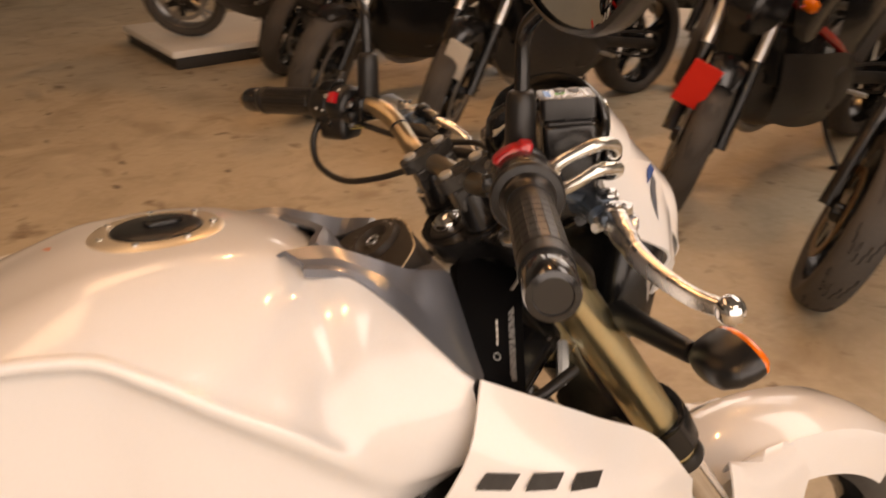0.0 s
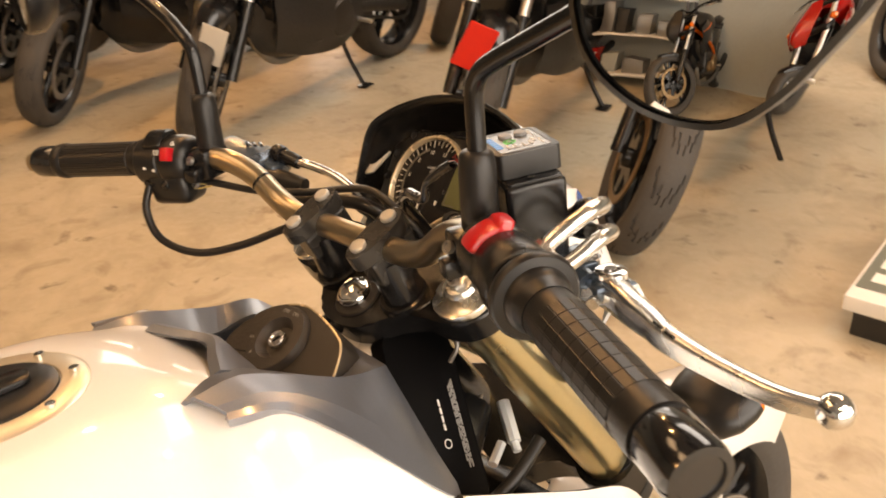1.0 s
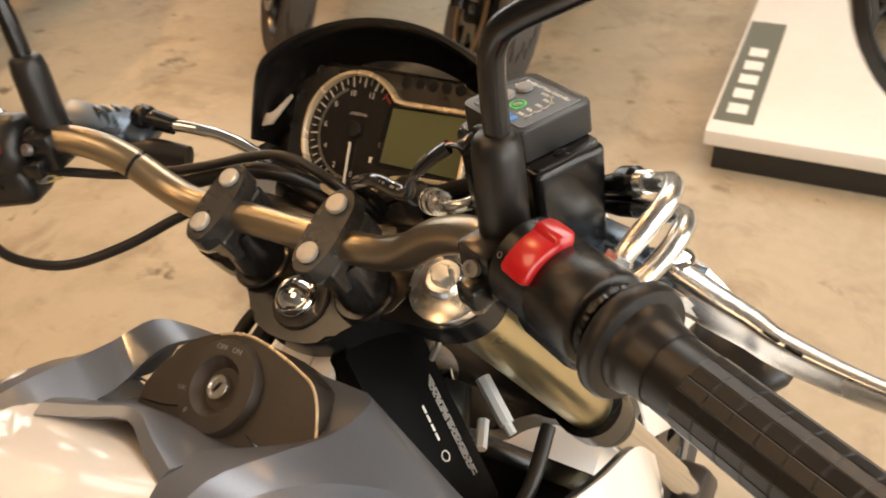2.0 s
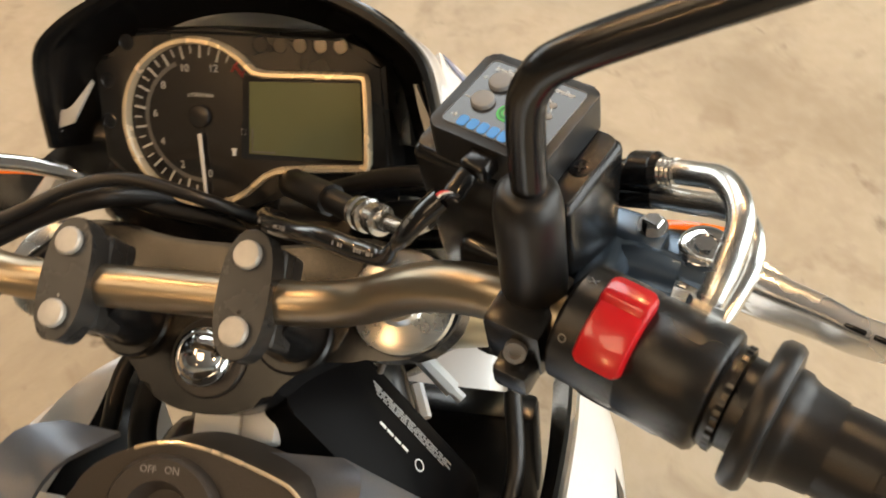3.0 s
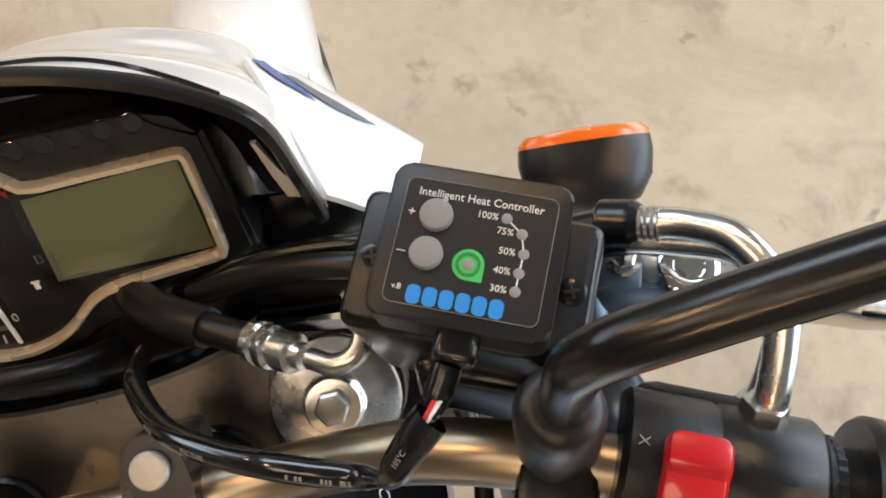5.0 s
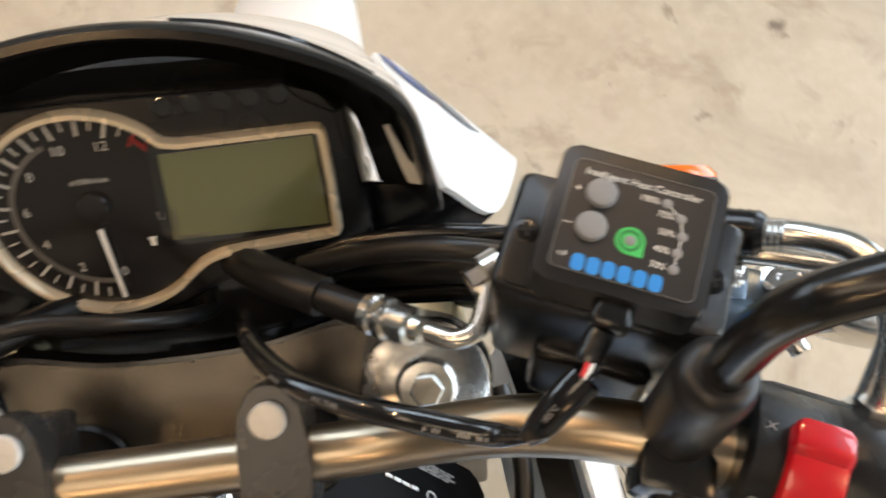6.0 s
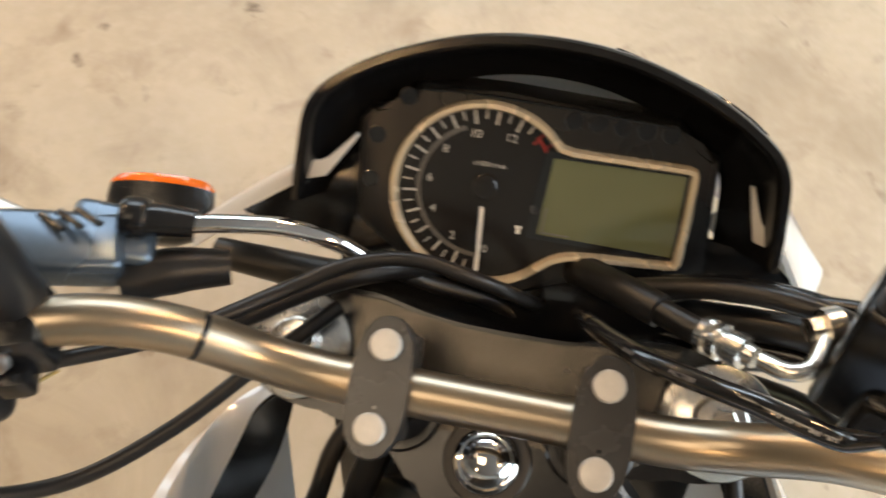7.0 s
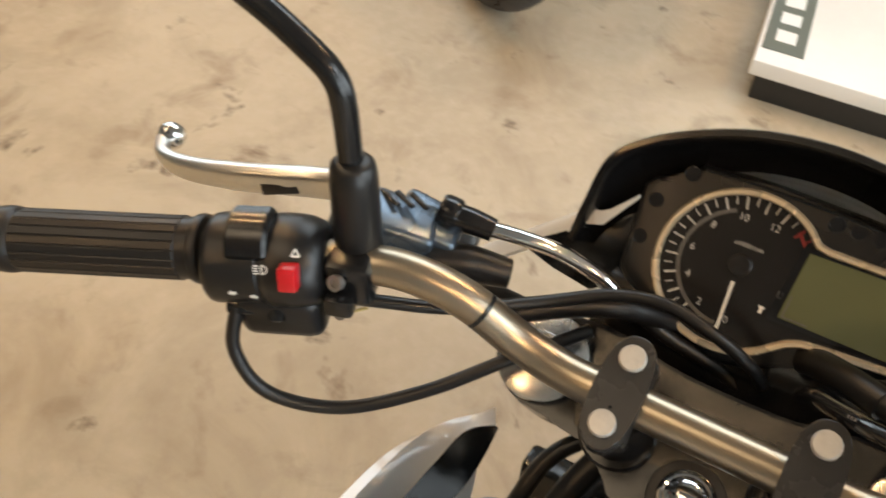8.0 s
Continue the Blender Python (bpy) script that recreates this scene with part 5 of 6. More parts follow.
for s in (-1, 1):
    # dark trim that wraps the front of the tank on both sides of the lock
    stations = (((0.086, -0.220, 1.016), (0.095, -0.214, 1.0215), (0.110, -0.207, 1.0175), (0.119, -0.203, 1.012)),
                ((0.060, -0.186, 1.010), (0.092, -0.178, 1.0190), (0.113, -0.170, 1.0105), (0.124, -0.163, 1.001)),
                ((0.054, -0.154, 0.998), (0.098, -0.140, 1.0020), (0.126, -0.136, 0.9900), (0.142, -0.130, 0.970)),
                ((0.074, -0.120, 0.974), (0.104, -0.103, 0.9830), (0.143, -0.104, 0.9560), (0.160, -0.103, 0.936)),
                ((0.066, -0.086, 0.976), (0.101, -0.069, 0.9740), (0.153, -0.080, 0.9240), (0.177, -0.078, 0.904)),
                ((0.040, -0.060, 0.972), (0.084, -0.054, 0.9620), (0.143, -0.058, 0.9020), (0.170, -0.062, 0.886)))
    low = (0.010, 0.009, 0.007, 0.003, 0.0, 0.0) if s < 0 else (0.0,) * 6
    lines = [glide([(s * x, y, z - d) for (x, y, z), d in zip(line, low)], 4) for line in zip(*stations)]
    rows = [lines[0], lines[1], lines[2], [a.lerp(b, 0.80) for a, b in zip(lines[2], lines[3])], [p + Vector((s * 0.0015, -0.0035, 0.0015)) for p in lines[3]], [p - Vector((s * 0.004, 0, 0.006)) for p in lines[3]]]
    part("tank_trim", skin(rows, -0.003), WING, tank, "dark grey metallic tank trim", smooth=13)
IG = axes((0.0115, -0.1035, 0.986), Vector((1, 0, 0)), Vector((0, 0.85, 0.527)), Vector((0, -0.527, 0.85)))
BEAD = [(-0.0545, 0.0080), (-0.0450, 0.0190), (-0.0330, 0.0270), (-0.0210, 0.0322), (-0.0087, 0.0360), (0.0047, 0.0374), (0.0210, 0.0356), (0.0365, 0.0322), (0.0540, 0.0272), (0.0650, 0.0225), (0.0741, 0.0119), (0.0822, -0.0041)]
outline = BEAD + [(0.0850, -0.0180), (0.0800, -0.0340), (0.0560, -0.0560), (0.0200, -0.0620), (-0.0200, -0.0600), (-0.0520, -0.0500), (-0.0660, -0.0300), (-0.0630, -0.0100)]
fine = [(p.x, p.y) for p in glide([(x, y, 0) for x, y in outline] + [(*outline[0], 0)], 3)[:-1]]
cover = part("ignition_cover", plate(fine, 0.045, IG @ pose(0, 0, -0.001), 0.0035, 3), COVER, bike, "textured brown-black ignition lock cover")
# Bright metal along the rim paints in the highlight on its edge.
part("cover_bead_glint", tube([IG @ Vector((x, y - 0.0004, -0.0010)) for x, y in BEAD[3:]], 0.0011, n=6), BEZEL, cover, "thin edge bead, bright to stand in for its highlight")
for s in (-1, 1):
    part("cover_seam", tube([IG @ Vector((0.003 + s * x, y, -0.0009)) for x, y in ((0.030, -0.020), (0.045, -0.024), (0.064, -0.026))], 0.0006, n=5), GLOSS, cover)
bridge = [[(x, -0.160 - 0.42 * abs(x), 1.0065 + 0.04 * abs(x)) for x in (-0.058, -0.03, 0, 0.03, 0.058)], [(x, -0.150 - 0.36 * abs(x), 1.0055 + 0.04 * abs(x)) for x in (-0.060, -0.03, 0, 0.03, 0.060)], [(x, -0.132 - 0.1 * abs(x), 0.974) for x in (-0.062, -0.03, 0, 0.03, 0.062)], [(x, -0.115, 0.955) for x in (-0.062, -0.03, 0, 0.03, 0.062)]]
part("trim_bridge", skin(fair(bridge, 3, 3), -0.003), WING, tank, "dark grey metallic trim behind the lock")
IN = IG.to_3x3() @ Vector((0, 0, 1))
part("lock_disc", lathe([(0.0315, -0.004), (0.0315, 0.0040), (0.0298, 0.0066), (0.0195, 0.0072), (0.0150, 0.0010), (0.0125, -0.003)], IG @ Vector((0, 0, 0)), IN, 44), COVER, cover)
part("key_barrel", lathe([(0.0085, -0.002), (0.0085, 0.0040), (0.0078, 0.0050), (0.0060, 0.0050), (0.0055, 0.0042), (0.001, 0.0042)], IG @ Vector((0, 0, 0)), IN, 24), SATIN, cover, "steel key barrel")
part("key_slot", box(0.0012, 0.0075, 0.0006, IG @ pose(0, 0, 0.0048, 0, 0, -25)), GLOSS, cover)
for txt, a, size in (("ON", 78, 0.0052), ("OFF", 108, 0.0052), ("LOCK", 200, 0.0036), ("P", 236, 0.0052)):
    part("lock_print", lettering(txt, size, IG @ pose(0.0252 * math.cos(radians(a)), 0.0252 * math.sin(radians(a)), 0.0069)), GREYBUTTON, cover)
part("lock_print", join(*[box(0.0010, 0.0030, 0.0003, IG @ pose(0.0245 * math.cos(radians(a)), 0.0245 * math.sin(radians(a)), 0.0067, 0, 0, a)) for a in range(140, 186, 6)]), MARK, cover)

# -- side shrouds --
for s in (-1, 1):
    rows = [[(s * 0.192, -0.075, 0.902), (s * 0.192, -0.020, 0.868), (s * 0.190, 0.050, 0.824), (s * 0.183, 0.120, 0.779), (s * 0.172, 0.180, 0.700)],
            [(s * 0.213, -0.100, 0.846), (s * 0.219, -0.040, 0.816), (s * 0.221, 0.030, 0.776), (s * 0.210, 0.100, 0.728), (s * 0.186, 0.165, 0.660)],
            [(s * 0.206, -0.136, 0.786), (s * 0.217, -0.070, 0.752), (s * 0.221, 0.010, 0.708), (s * 0.205, 0.080, 0.675), (s * 0.180, 0.150, 0.650)],
            [(s * 0.165, -0.170, 0.700), (s * 0.165, -0.090, 0.670), (s * 0.160, 0.0, 0.640), (s * 0.155, 0.070, 0.620), (s * 0.150, 0.120, 0.610)]]
    if s < 0:
        edge = [(-0.207, -0.0535, 0.7920), (-0.201, 0.0200, 0.7850), (-0.190, 0.0570, 0.7940), (-0.176, 0.0886, 0.7778)]
        crown = [(-0.228, -0.0855, 0.8345), (-0.222, -0.0007, 0.8152), (-0.205, 0.0560, 0.7930), (-0.1785, 0.0878, 0.7812)]
        rows = [edge, crown, [(x - 0.004, y - 0.02, z - 0.07) for x, y, z in crown], [(x - 0.002, y - 0.05, z - 0.15) for x, y, z in crown]]
    sh = part("shroud", skin(fair(rows, 4, 5), -0.003), WHITE, bike, "glossy white side shroud")
    back = [[(x - s * 0.006, y, z - 0.002) for x, y, z in rows[0]], [(x - s * 0.020, y - 0.014, z - 0.042) for x, y, z in rows[0]]] if s > 0 else [[(x + 0.001, y, z - 0.002) for x, y, z in rows[0]], [(-0.186, -0.0250, 0.757), (-0.176, 0.0260, 0.752), (-0.175, 0.0634, 0.7487), (-0.1752, 0.0965, 0.7600)]]
    part("shroud_lining", skin(fair(back, 4, 5), 0.003), BLACK, sh, "black inner lining")
    # model mark as plain slanted blocks
    if s > 0:
        for k, (mx, y, mz) in enumerate(((0.2236, -0.078, 0.814), (0.2272, -0.032, 0.801), (0.2258, 0.014, 0.786))):
            mk = plate([(-0.020, -0.008), (0.015, -0.008), (0.022, 0.008), (-0.012, 0.008)], 0.0008, axes((mx, y, mz), Vector((0.06 - 0.12 * k, 0.94, -0.30)).normalized(), Vector((-0.12 - 0.12 * k, 0.30, 0.94)).normalized(), Vector((0.98, -0.06 + 0.12 * k, 0.14 + 0.08 * k)).normalized()))
            part("model_mark", mk, ENGINE, sh, "dark slanted model mark")

# -- frame, airbox and wiring below the bars --
for s in (-1, 1):
    part("frame_spar", tube([(s * 0.040, 0.060, 0.845), (s * 0.080, -0.02, 0.80), (s * 0.140, -0.15, 0.74), (s * 0.15, -0.40, 0.58), (s * 0.11, -0.52, 0.42)], [0.028, 0.028, 0.03, 0.03, 0.025], n=12), BLACK, bike)
part("steering_head", lathe([(0.036, 0), (0.036, 0.16)], (0, 0.085, 0.815), -FORKDIR, 24), BLACK, bike)
AIRX = Vector((0.58, -0.30, -0.75)).normalized()
AIRN = Vector((0.805, 0.186, 0.548))
AIRN = (AIRN - AIRX * AIRN.dot(AIRX)).normalized()
AIR = axes((0.067, 0.022, 0.907), AIRX, AIRN.cross(AIRX), AIRN)
airbox = part("side_panel", plate(rounded(0.158, 0.078, 0.012, cx=0.034, cy=-0.024), 0.040, AIR, 0.0022, 2), DARKPANEL, bike, "black panel with a printed warning label")
label_rng = random.Random(5)
for k in range(4):
    x = 0.002 + 0.002 * k
    while x < 0.080 - 0.003 * k:
        word = label_rng.uniform(0.004, 0.011)
        part("label_line", box(word, 0.0012, 0.0003, AIR @ pose(x + word / 2, 0.0032 - 0.0018 * k, 0.0003)), GREYBUTTON, airbox)
        x += word + 0.0016
for k in range(4):
    part("label_line", box(0.0058, 0.0020, 0.0003, AIR @ pose(0.022 + 0.0072 * k, -0.0175, 0.0003)), MARK, airbox)
part("label_mark", lathe([(0.0042, 0), (0.0042, 0.0003), (0.0034, 0.0003), (0.0034, 0.0)], AIR @ Vector((0.0585, -0.0185, 0.0002)), AIRN, 16, cap=False), MARK, airbox)
part("airbox", box(0.16, 0.12, 0.12, pose(-0.01, -0.06, 0.82, -20), 0.02, 3), BLACK, bike)
# Pale grey tube stands in for the highlight along a black frame pipe.
part("pipe_highlight", tube([(0.020, -0.004, 0.914), (0.045, -0.021, 0.908), (0.072, -0.040, 0.901)], 0.0045, n=10), GREYMETAL, bike)
part("wire_connector", join(rod((0.070, 0.083, 0.848), (0.101, 0.064, 0.826), 0.0066, n=8), rod((0.101, 0.064, 0.826), (0.108, 0.060, 0.821), 0.0042, n=8)), CONNECTOR, bike, "white plastic wire connector")
part("wire_connector", rod((0.066, 0.078, 0.800), (0.077, 0.054, 0.794), 0.0052, n=6), CONNECTOR, bike, "white plastic wire connector")
part("cable_tie", tube([(0.030, 0.090, 0.836), (0.050, 0.066, 0.842), (0.057, 0.048, 0.840)], 0.0022, n=6), ALLOY, bike)
part("wire_connector", join(box(0.030, 0.026, 0.018, pose(-0.004, -0.026, 0.938, 20, 0, 4), 0.003), box(0.022, 0.030, 0.024, pose(0.022, -0.024, 0.936, 20, 0, 4), 0.004)), CONNECTOR, bike, "white plastic wire connector")
loom = (
    ("wiring_loom", [(-0.02, 0.05, 0.96), (-0.055, 0.02, 0.94), (-0.075, -0.03, 0.90), (-0.06, -0.07, 0.85)], 0.009, RUBBER),
    ("wiring_loom", [(-0.03, 0.06, 0.95), (-0.085, 0.01, 0.93), (-0.10, -0.03, 0.90)], 0.006, RUBBER),
    ("wire", [(0.075, 0.03, 0.96), (0.085, 0.025, 0.945), (0.080, 0.018, 0.93)], 0.0022, GREYMETAL),
    ("hose", [(0.150, 0.05, 0.86), (0.158, 0.00, 0.845), (0.15, -0.05, 0.83)], 0.006, RUBBER),
    ("clutch_cable", [(-0.080, 0.062, 1.036), (-0.05, 0.066, 1.015), (0.0, 0.07, 0.99), (0.05, 0.05, 0.95)], 0.0045, RUBBER),
    ("switch_cable", [(-0.248, -0.078, 1.072), (-0.246, -0.090, 1.046), (-0.228, -0.090, 1.018), (-0.193, -0.070, 1.003), (-0.154, -0.038, 1.009), (-0.118, -0.002, 1.023), (-0.085, 0.035, 1.030)], 0.0041, RUBBER),
    ("switch_cable", [(-0.222, -0.052, 1.072), (-0.190, -0.036, 1.068), (-0.150, -0.010, 1.058), (-0.110, 0.025, 1.052), (-0.080, 0.046, 1.054), (-0.050, 0.054, 1.055), (-0.018, 0.054, 1.046), (0.002, 0.059, 1.028), (0.011, 0.070, 1.004), (0.011, 0.088, 0.970)], 0.0038, RUBBER),
    ("wiring_loom", [(-0.135, 0.010, 1.040), (-0.100, 0.038, 1.040), (-0.072, 0.056, 1.036), (-0.050, 0.075, 1.014), (-0.03, 0.09, 0.985)], 0.0070, RUBBER),
    ("wire", [(-0.215, -0.050, 1.066), (-0.202, -0.046, 1.0675), (-0.192, -0.040, 1.0685)], 0.0009, YELLOW),
    ("wire", [(-0.215, -0.052, 1.064), (-0.200, -0.049, 1.0645), (-0.188, -0.040, 1.0665)], 0.0009, YELLOW),
    ("brake_hose", [(0.020, 0.105, 0.985), (0.028, 0.088, 1.018), (0.0479, 0.0680, 1.0390), (0.0709, 0.0530, 1.0480), (0.091, 0.041, 1.0530)], 0.0068, RUBBER),
    ("hose_sleeve", [(0.020, 0.105, 0.985), (0.028, 0.088, 1.018), (0.0479, 0.0680, 1.0390), (0.0700, 0.0535, 1.0478)], 0.0088, RUBBER),
    ("wiring_loom", [(0.06, 0.075, 1.030), (0.10, 0.070, 1.050), (0.135, 0.060, 1.062), (0.17, 0.050, 1.060)], 0.0055, RUBBER),
    ("wiring_loom", [(0.05, 0.080, 1.020), (0.10, 0.080, 1.040), (0.15, 0.070, 1.050), (0.20, 0.052, 1.052)], 0.0045, BLACK),
    ("wiring_loom", [(0.045, 0.088, 0.990), (0.095, 0.078, 1.008), (0.140, 0.066, 1.028), (0.165, 0.056, 1.034)], 0.0085, RUBBER),
    ("wiring_loom", [(0.050, 0.078, 0.985), (0.098, 0.070, 0.996), (0.140, 0.060, 1.014), (0.165, 0.050, 1.022)], 0.0060, BLACK),
    ("switch_cable", [(0.222, -0.046, 1.070), (0.200, -0.024, 1.045), (0.176, 0.020, 1.008), (0.162, 0.058, 0.970), (0.120, 0.090, 0.930)], 0.0045, RUBBER),
)
for name, pts, r, mat in loom:
    part(name, tube(pts, r, n=10), mat, bike)
crimp = part("hose_fitting", lathe([(0.0085, 0), (0.0088, 0.004), (0.0074, 0.005), (0.0088, 0.007), (0.0088, 0.011), (0.0070, 0.012), (0.0070, 0.014), (0.0080, 0.015), (0.0080, 0.022), (0.0055, 0.023), (0.0050, 0.027)], (0.089, 0.0422, 1.0535), (0.028, -0.018, 0.014), 20), SATIN, bike, "chrome brake hose fitting")
part("banjo_pipe", tube([(0.112, 0.0275, 1.065), (0.122, 0.022, 1.069), (0.131, 0.0245, 1.071), (0.136, 0.036, 1.071), (0.139, 0.045, 1.071)], 0.0042, n=12), SATIN, crimp)
part("banjo_bolt", join(lathe([(0.0085, -0.004), (0.0085, 0.004)], (0.1400, 0.047, 1.071), (0.9, 0.4, 0), 18), lathe([(0.0062, 0.0), (0.0062, 0.010)], (0.1395, 0.0468, 1.071), (-0.9, -0.4, 0), 6)), SATIN, crimp)

# -- wheels, mudguard, engine and the rest of the machine --
wheel(bike, "front_wheel", 0.45, 0.30, 0.105, BLACK, (-1, 1), aside=-0.012)
fender(bike, 0.45, 0.30, 48, 150, 0.150, WHITE, "glossy white front mudguard", 0.030, 0.12, 0.085)
for s in (-1, 1):
    brace = [[(s * 0.064, 0.32, 0.60), (s * 0.068, 0.42, 0.615), (s * 0.064, 0.49, 0.59)], [(s * 0.102, 0.30, 0.64), (s * 0.096, 0.38, 0.59), (s * 0.082, 0.45, 0.53)], [(s * 0.116, 0.30, 0.57), (s * 0.110, 0.36, 0.52), (s * 0.096, 0.42, 0.46)]]
    part("mudguard_brace", skin(fair(brace, 3, 3), 0.003), WHITE, bike)
    caliper(bike, s * 0.085, 0.37, 0.40, ENGINE)
wheel(bike, "rear_wheel", -1.0, 0.31, 0.18, BLACK, (1,))
engine_block(bike, 0.0, ENGINE, ENGINE)
part("radiator", box(0.30, 0.03, 0.26, pose(0, 0.08, 0.60, -12), 0.006), BLACK, bike)
seat = [[(x * w, y, z - abs(x) * 0.045) for x in (-1, -0.5, 0, 0.5, 1)] for y, z, w in ((-0.66, 0.845, 0.09), (-0.74, 0.82, 0.13), (-0.88, 0.82, 0.12), (-0.95, 0.87, 0.10), (-1.15, 0.92, 0.07))]
part("seat", skin(fair(seat, 4, 3), -0.05), RUBBER, bike, "black padded seat")
tail = [[(x * w, y, z - abs(x) * 0.06) for x in (-1, -0.5, 0, 0.5, 1)] for y, z, w in ((-0.80, 0.77, 0.12), (-1.0, 0.85, 0.09), (-1.28, 0.92, 0.05))]
part("tail", skin(fair(tail, 4, 3), -0.05), WHITE, bike)
for s in (-1, 1):
    part("swingarm", tube([(s * 0.09, -0.50, 0.40), (s * 0.11, -0.75, 0.36), (s * 0.11, -1.0, 0.31)], 0.022, n=10, flat=1.3), ENGINE, bike)
exhaust(bike, 0.15, 0.0)
side_stand(bike, -0.42)

# ---- the heated grip controller, stuck on the reservoir ----
KM = LEAN @ axes((0.1788, 0.0284, 1.144), Vector((0.9085, -0.418, 0)), Vector((0.418, 0.9085, 0)), Vector((0, 0, 1)))
unit = empty("heat_controller", KM, "black heated grip controller with grey buttons on the reservoir lid", "controller")
part("body", plate(rounded(0.0530, 0.0470, 0.0045), 0.0172, Matrix(), 0.0011, 3), MATT, unit)
part("foot_plate", plate(rounded(0.0500, 0.0440, 0.004), 0.004, pose(0, 0, -0.0140)), BLACK, unit)
part("face_panel", plate(rounded(0.0445, 0.0380, 0.0026, cy=-0.0002), 0.0006, pose(0.0003, 0, 0.0003)), material("label_film", (0.013, 0.013, 0.014), 0.34, grain=0.1, scale=2000, coat=0.8, coat_rough=0.26), unit, "dark printed label panel")


def flat(wx, wy):
    """Panel coordinates of a point of the motorcycle's plan."""
    d = Vector((wx - 0.1788, wy - 0.0284))
    return d.x * 0.9085 - d.y * 0.418, d.x * 0.418 + d.y * 0.9085


for px, py in ((0.1716, 0.0406), (0.1662, 0.0301)):
    x, y = flat(px, py)
    part("button", lathe([(0.0049, 0), (0.0049, 0.0014), (0.0045, 0.0020), (0.0038, 0.0022), (0.002, 0.0023)], (x, y, 0.0003), (0, 0, 1), 28), GREYBUTTON, unit, "round grey rubber button")
LEDS = [flat(*p) for p in ((0.1910, 0.0346), (0.1940, 0.0289), (0.1930, 0.0230), (0.1903, 0.0179), (0.1880, 0.0130))]
for (x, y), txt in zip(LEDS, ("100%", "75%", "50%", "40%", "30%")):
    part("level_lamp", lathe([(0.0016, 0), (0.0016, 0.0003), (0.0012, 0.0005)], (x, y, 0.0003), (0, 0, 1), 16), GREYBUTTON, unit)
    part("level_print", lettering(txt, 0.0029, pose(x - 0.0024, y, 0.0004), align="RIGHT"), MARK, unit)
part("level_line", join(*[rod((*a, 0.0004), (*b, 0.0004), 0.00022, n=4) for a, b in zip(LEDS, LEDS[1:])]), MARK, unit)
gx, gy = flat(0.1771, 0.0239)
leaf = [(gx + 0.0046 * math.cos(a), gy + 0.0046 * math.sin(a)) for a in np.linspace(0, 1.5 * math.pi, 22)] + [(gx + 0.0046, gy - 0.0046)]
part("green_mark", plate(leaf, 0.0003, pose(0, 0, 0.0006)), GREEN, unit, "round green printed mark")
part("status_lamp", lathe([(0.0017, 0), (0.0017, 0.0004), (0.0012, 0.0006)], (gx, gy, 0.0005), (0, 0, 1), 16), GREYBUTTON, unit)
part("ring_print", lathe([(0.0036, 0), (0.0036, 0.0003), (0.0027, 0.0003), (0.0027, 0)], (gx, gy, 0.0006), (0, 0, 1), 20, cap=False), material("dark_green_print", (0.02, 0.22, 0.06), 0.5), unit)
part("label_edge", ring_frame(rounded(0.0447, 0.0382, 0.0026, cy=-0.0002), 0.00022, 0.0004, pose(0.0003, 0, 0.0006)), DIM, unit)
part("title_print", lettering("Intelligent Heat Controller", 0.0034, pose(0.0002, 0.0148, 0.0004)), MARK, unit)
part("sign_print", lettering("+", 0.0042, pose(*[a + b for a, b in zip(flat(0.1716, 0.0406), (-0.0074, 0))], 0.0004)), MARK, unit)
part("sign_print", lettering("\u2013", 0.0050, pose(*[a + b for a, b in zip(flat(0.1662, 0.0301), (-0.0074, 0))], 0.0004)), MARK, unit)
part("version_print", lettering("v.8", 0.0024, pose(-0.0185, -0.0145, 0.0004)), MARK, unit)
# maker's mark as plain blue blocks
x0, x1 = flat(0.1582, 0.0209)[0], flat(0.1836, 0.0079)[0]
ym = (flat(0.1582, 0.0209)[1] + flat(0.1836, 0.0079)[1]) / 2
for k in range(6):
    w = (x1 - x0) / 6
    part("maker_mark", plate(rounded(w * 0.86, 0.0056, 0.0016, 4), 0.0003, pose(x0 + w * (k + 0.5), ym, 0.0006)), BLUE, unit, "blue printed block")
# cable outlet
part("cable_outlet", join(box(0.0130, 0.012, 0.0095, pose(0.0010, -0.0265, -0.0075), 0.003, 3), lathe([(0.0042, 0), (0.0046, 0.003), (0.0042, 0.006), (0.0046, 0.008), (0.0040, 0.011)], (-0.0005, -0.032, -0.0085), (-0.14, -0.9, -0.30), 16)), BLACK, unit)
inv = KM.inverted() @ LEAN
sheath = [(0.1392, -0.0268, 1.1225), (0.1310, -0.0232, 1.1090), (0.1170, -0.0185, 1.1060), (0.1000, -0.0120, 1.1035), (0.0820, -0.0035, 1.0950), (0.0620, 0.0095, 1.0815), (0.0470, 0.0260, 1.0640), (0.0385, 0.0400, 1.0490), (0.0330, 0.0560, 1.0250)]
sleeve = part("cable_sheath", tube([inv @ Vector(p) for p in sheath], [0.0022, 0.0040, 0.0046, 0.0046, 0.0046, 0.0046, 0.0046, 0.0045, 0.0044], n=14), GLOSS, unit, "black PVC cable sleeve")
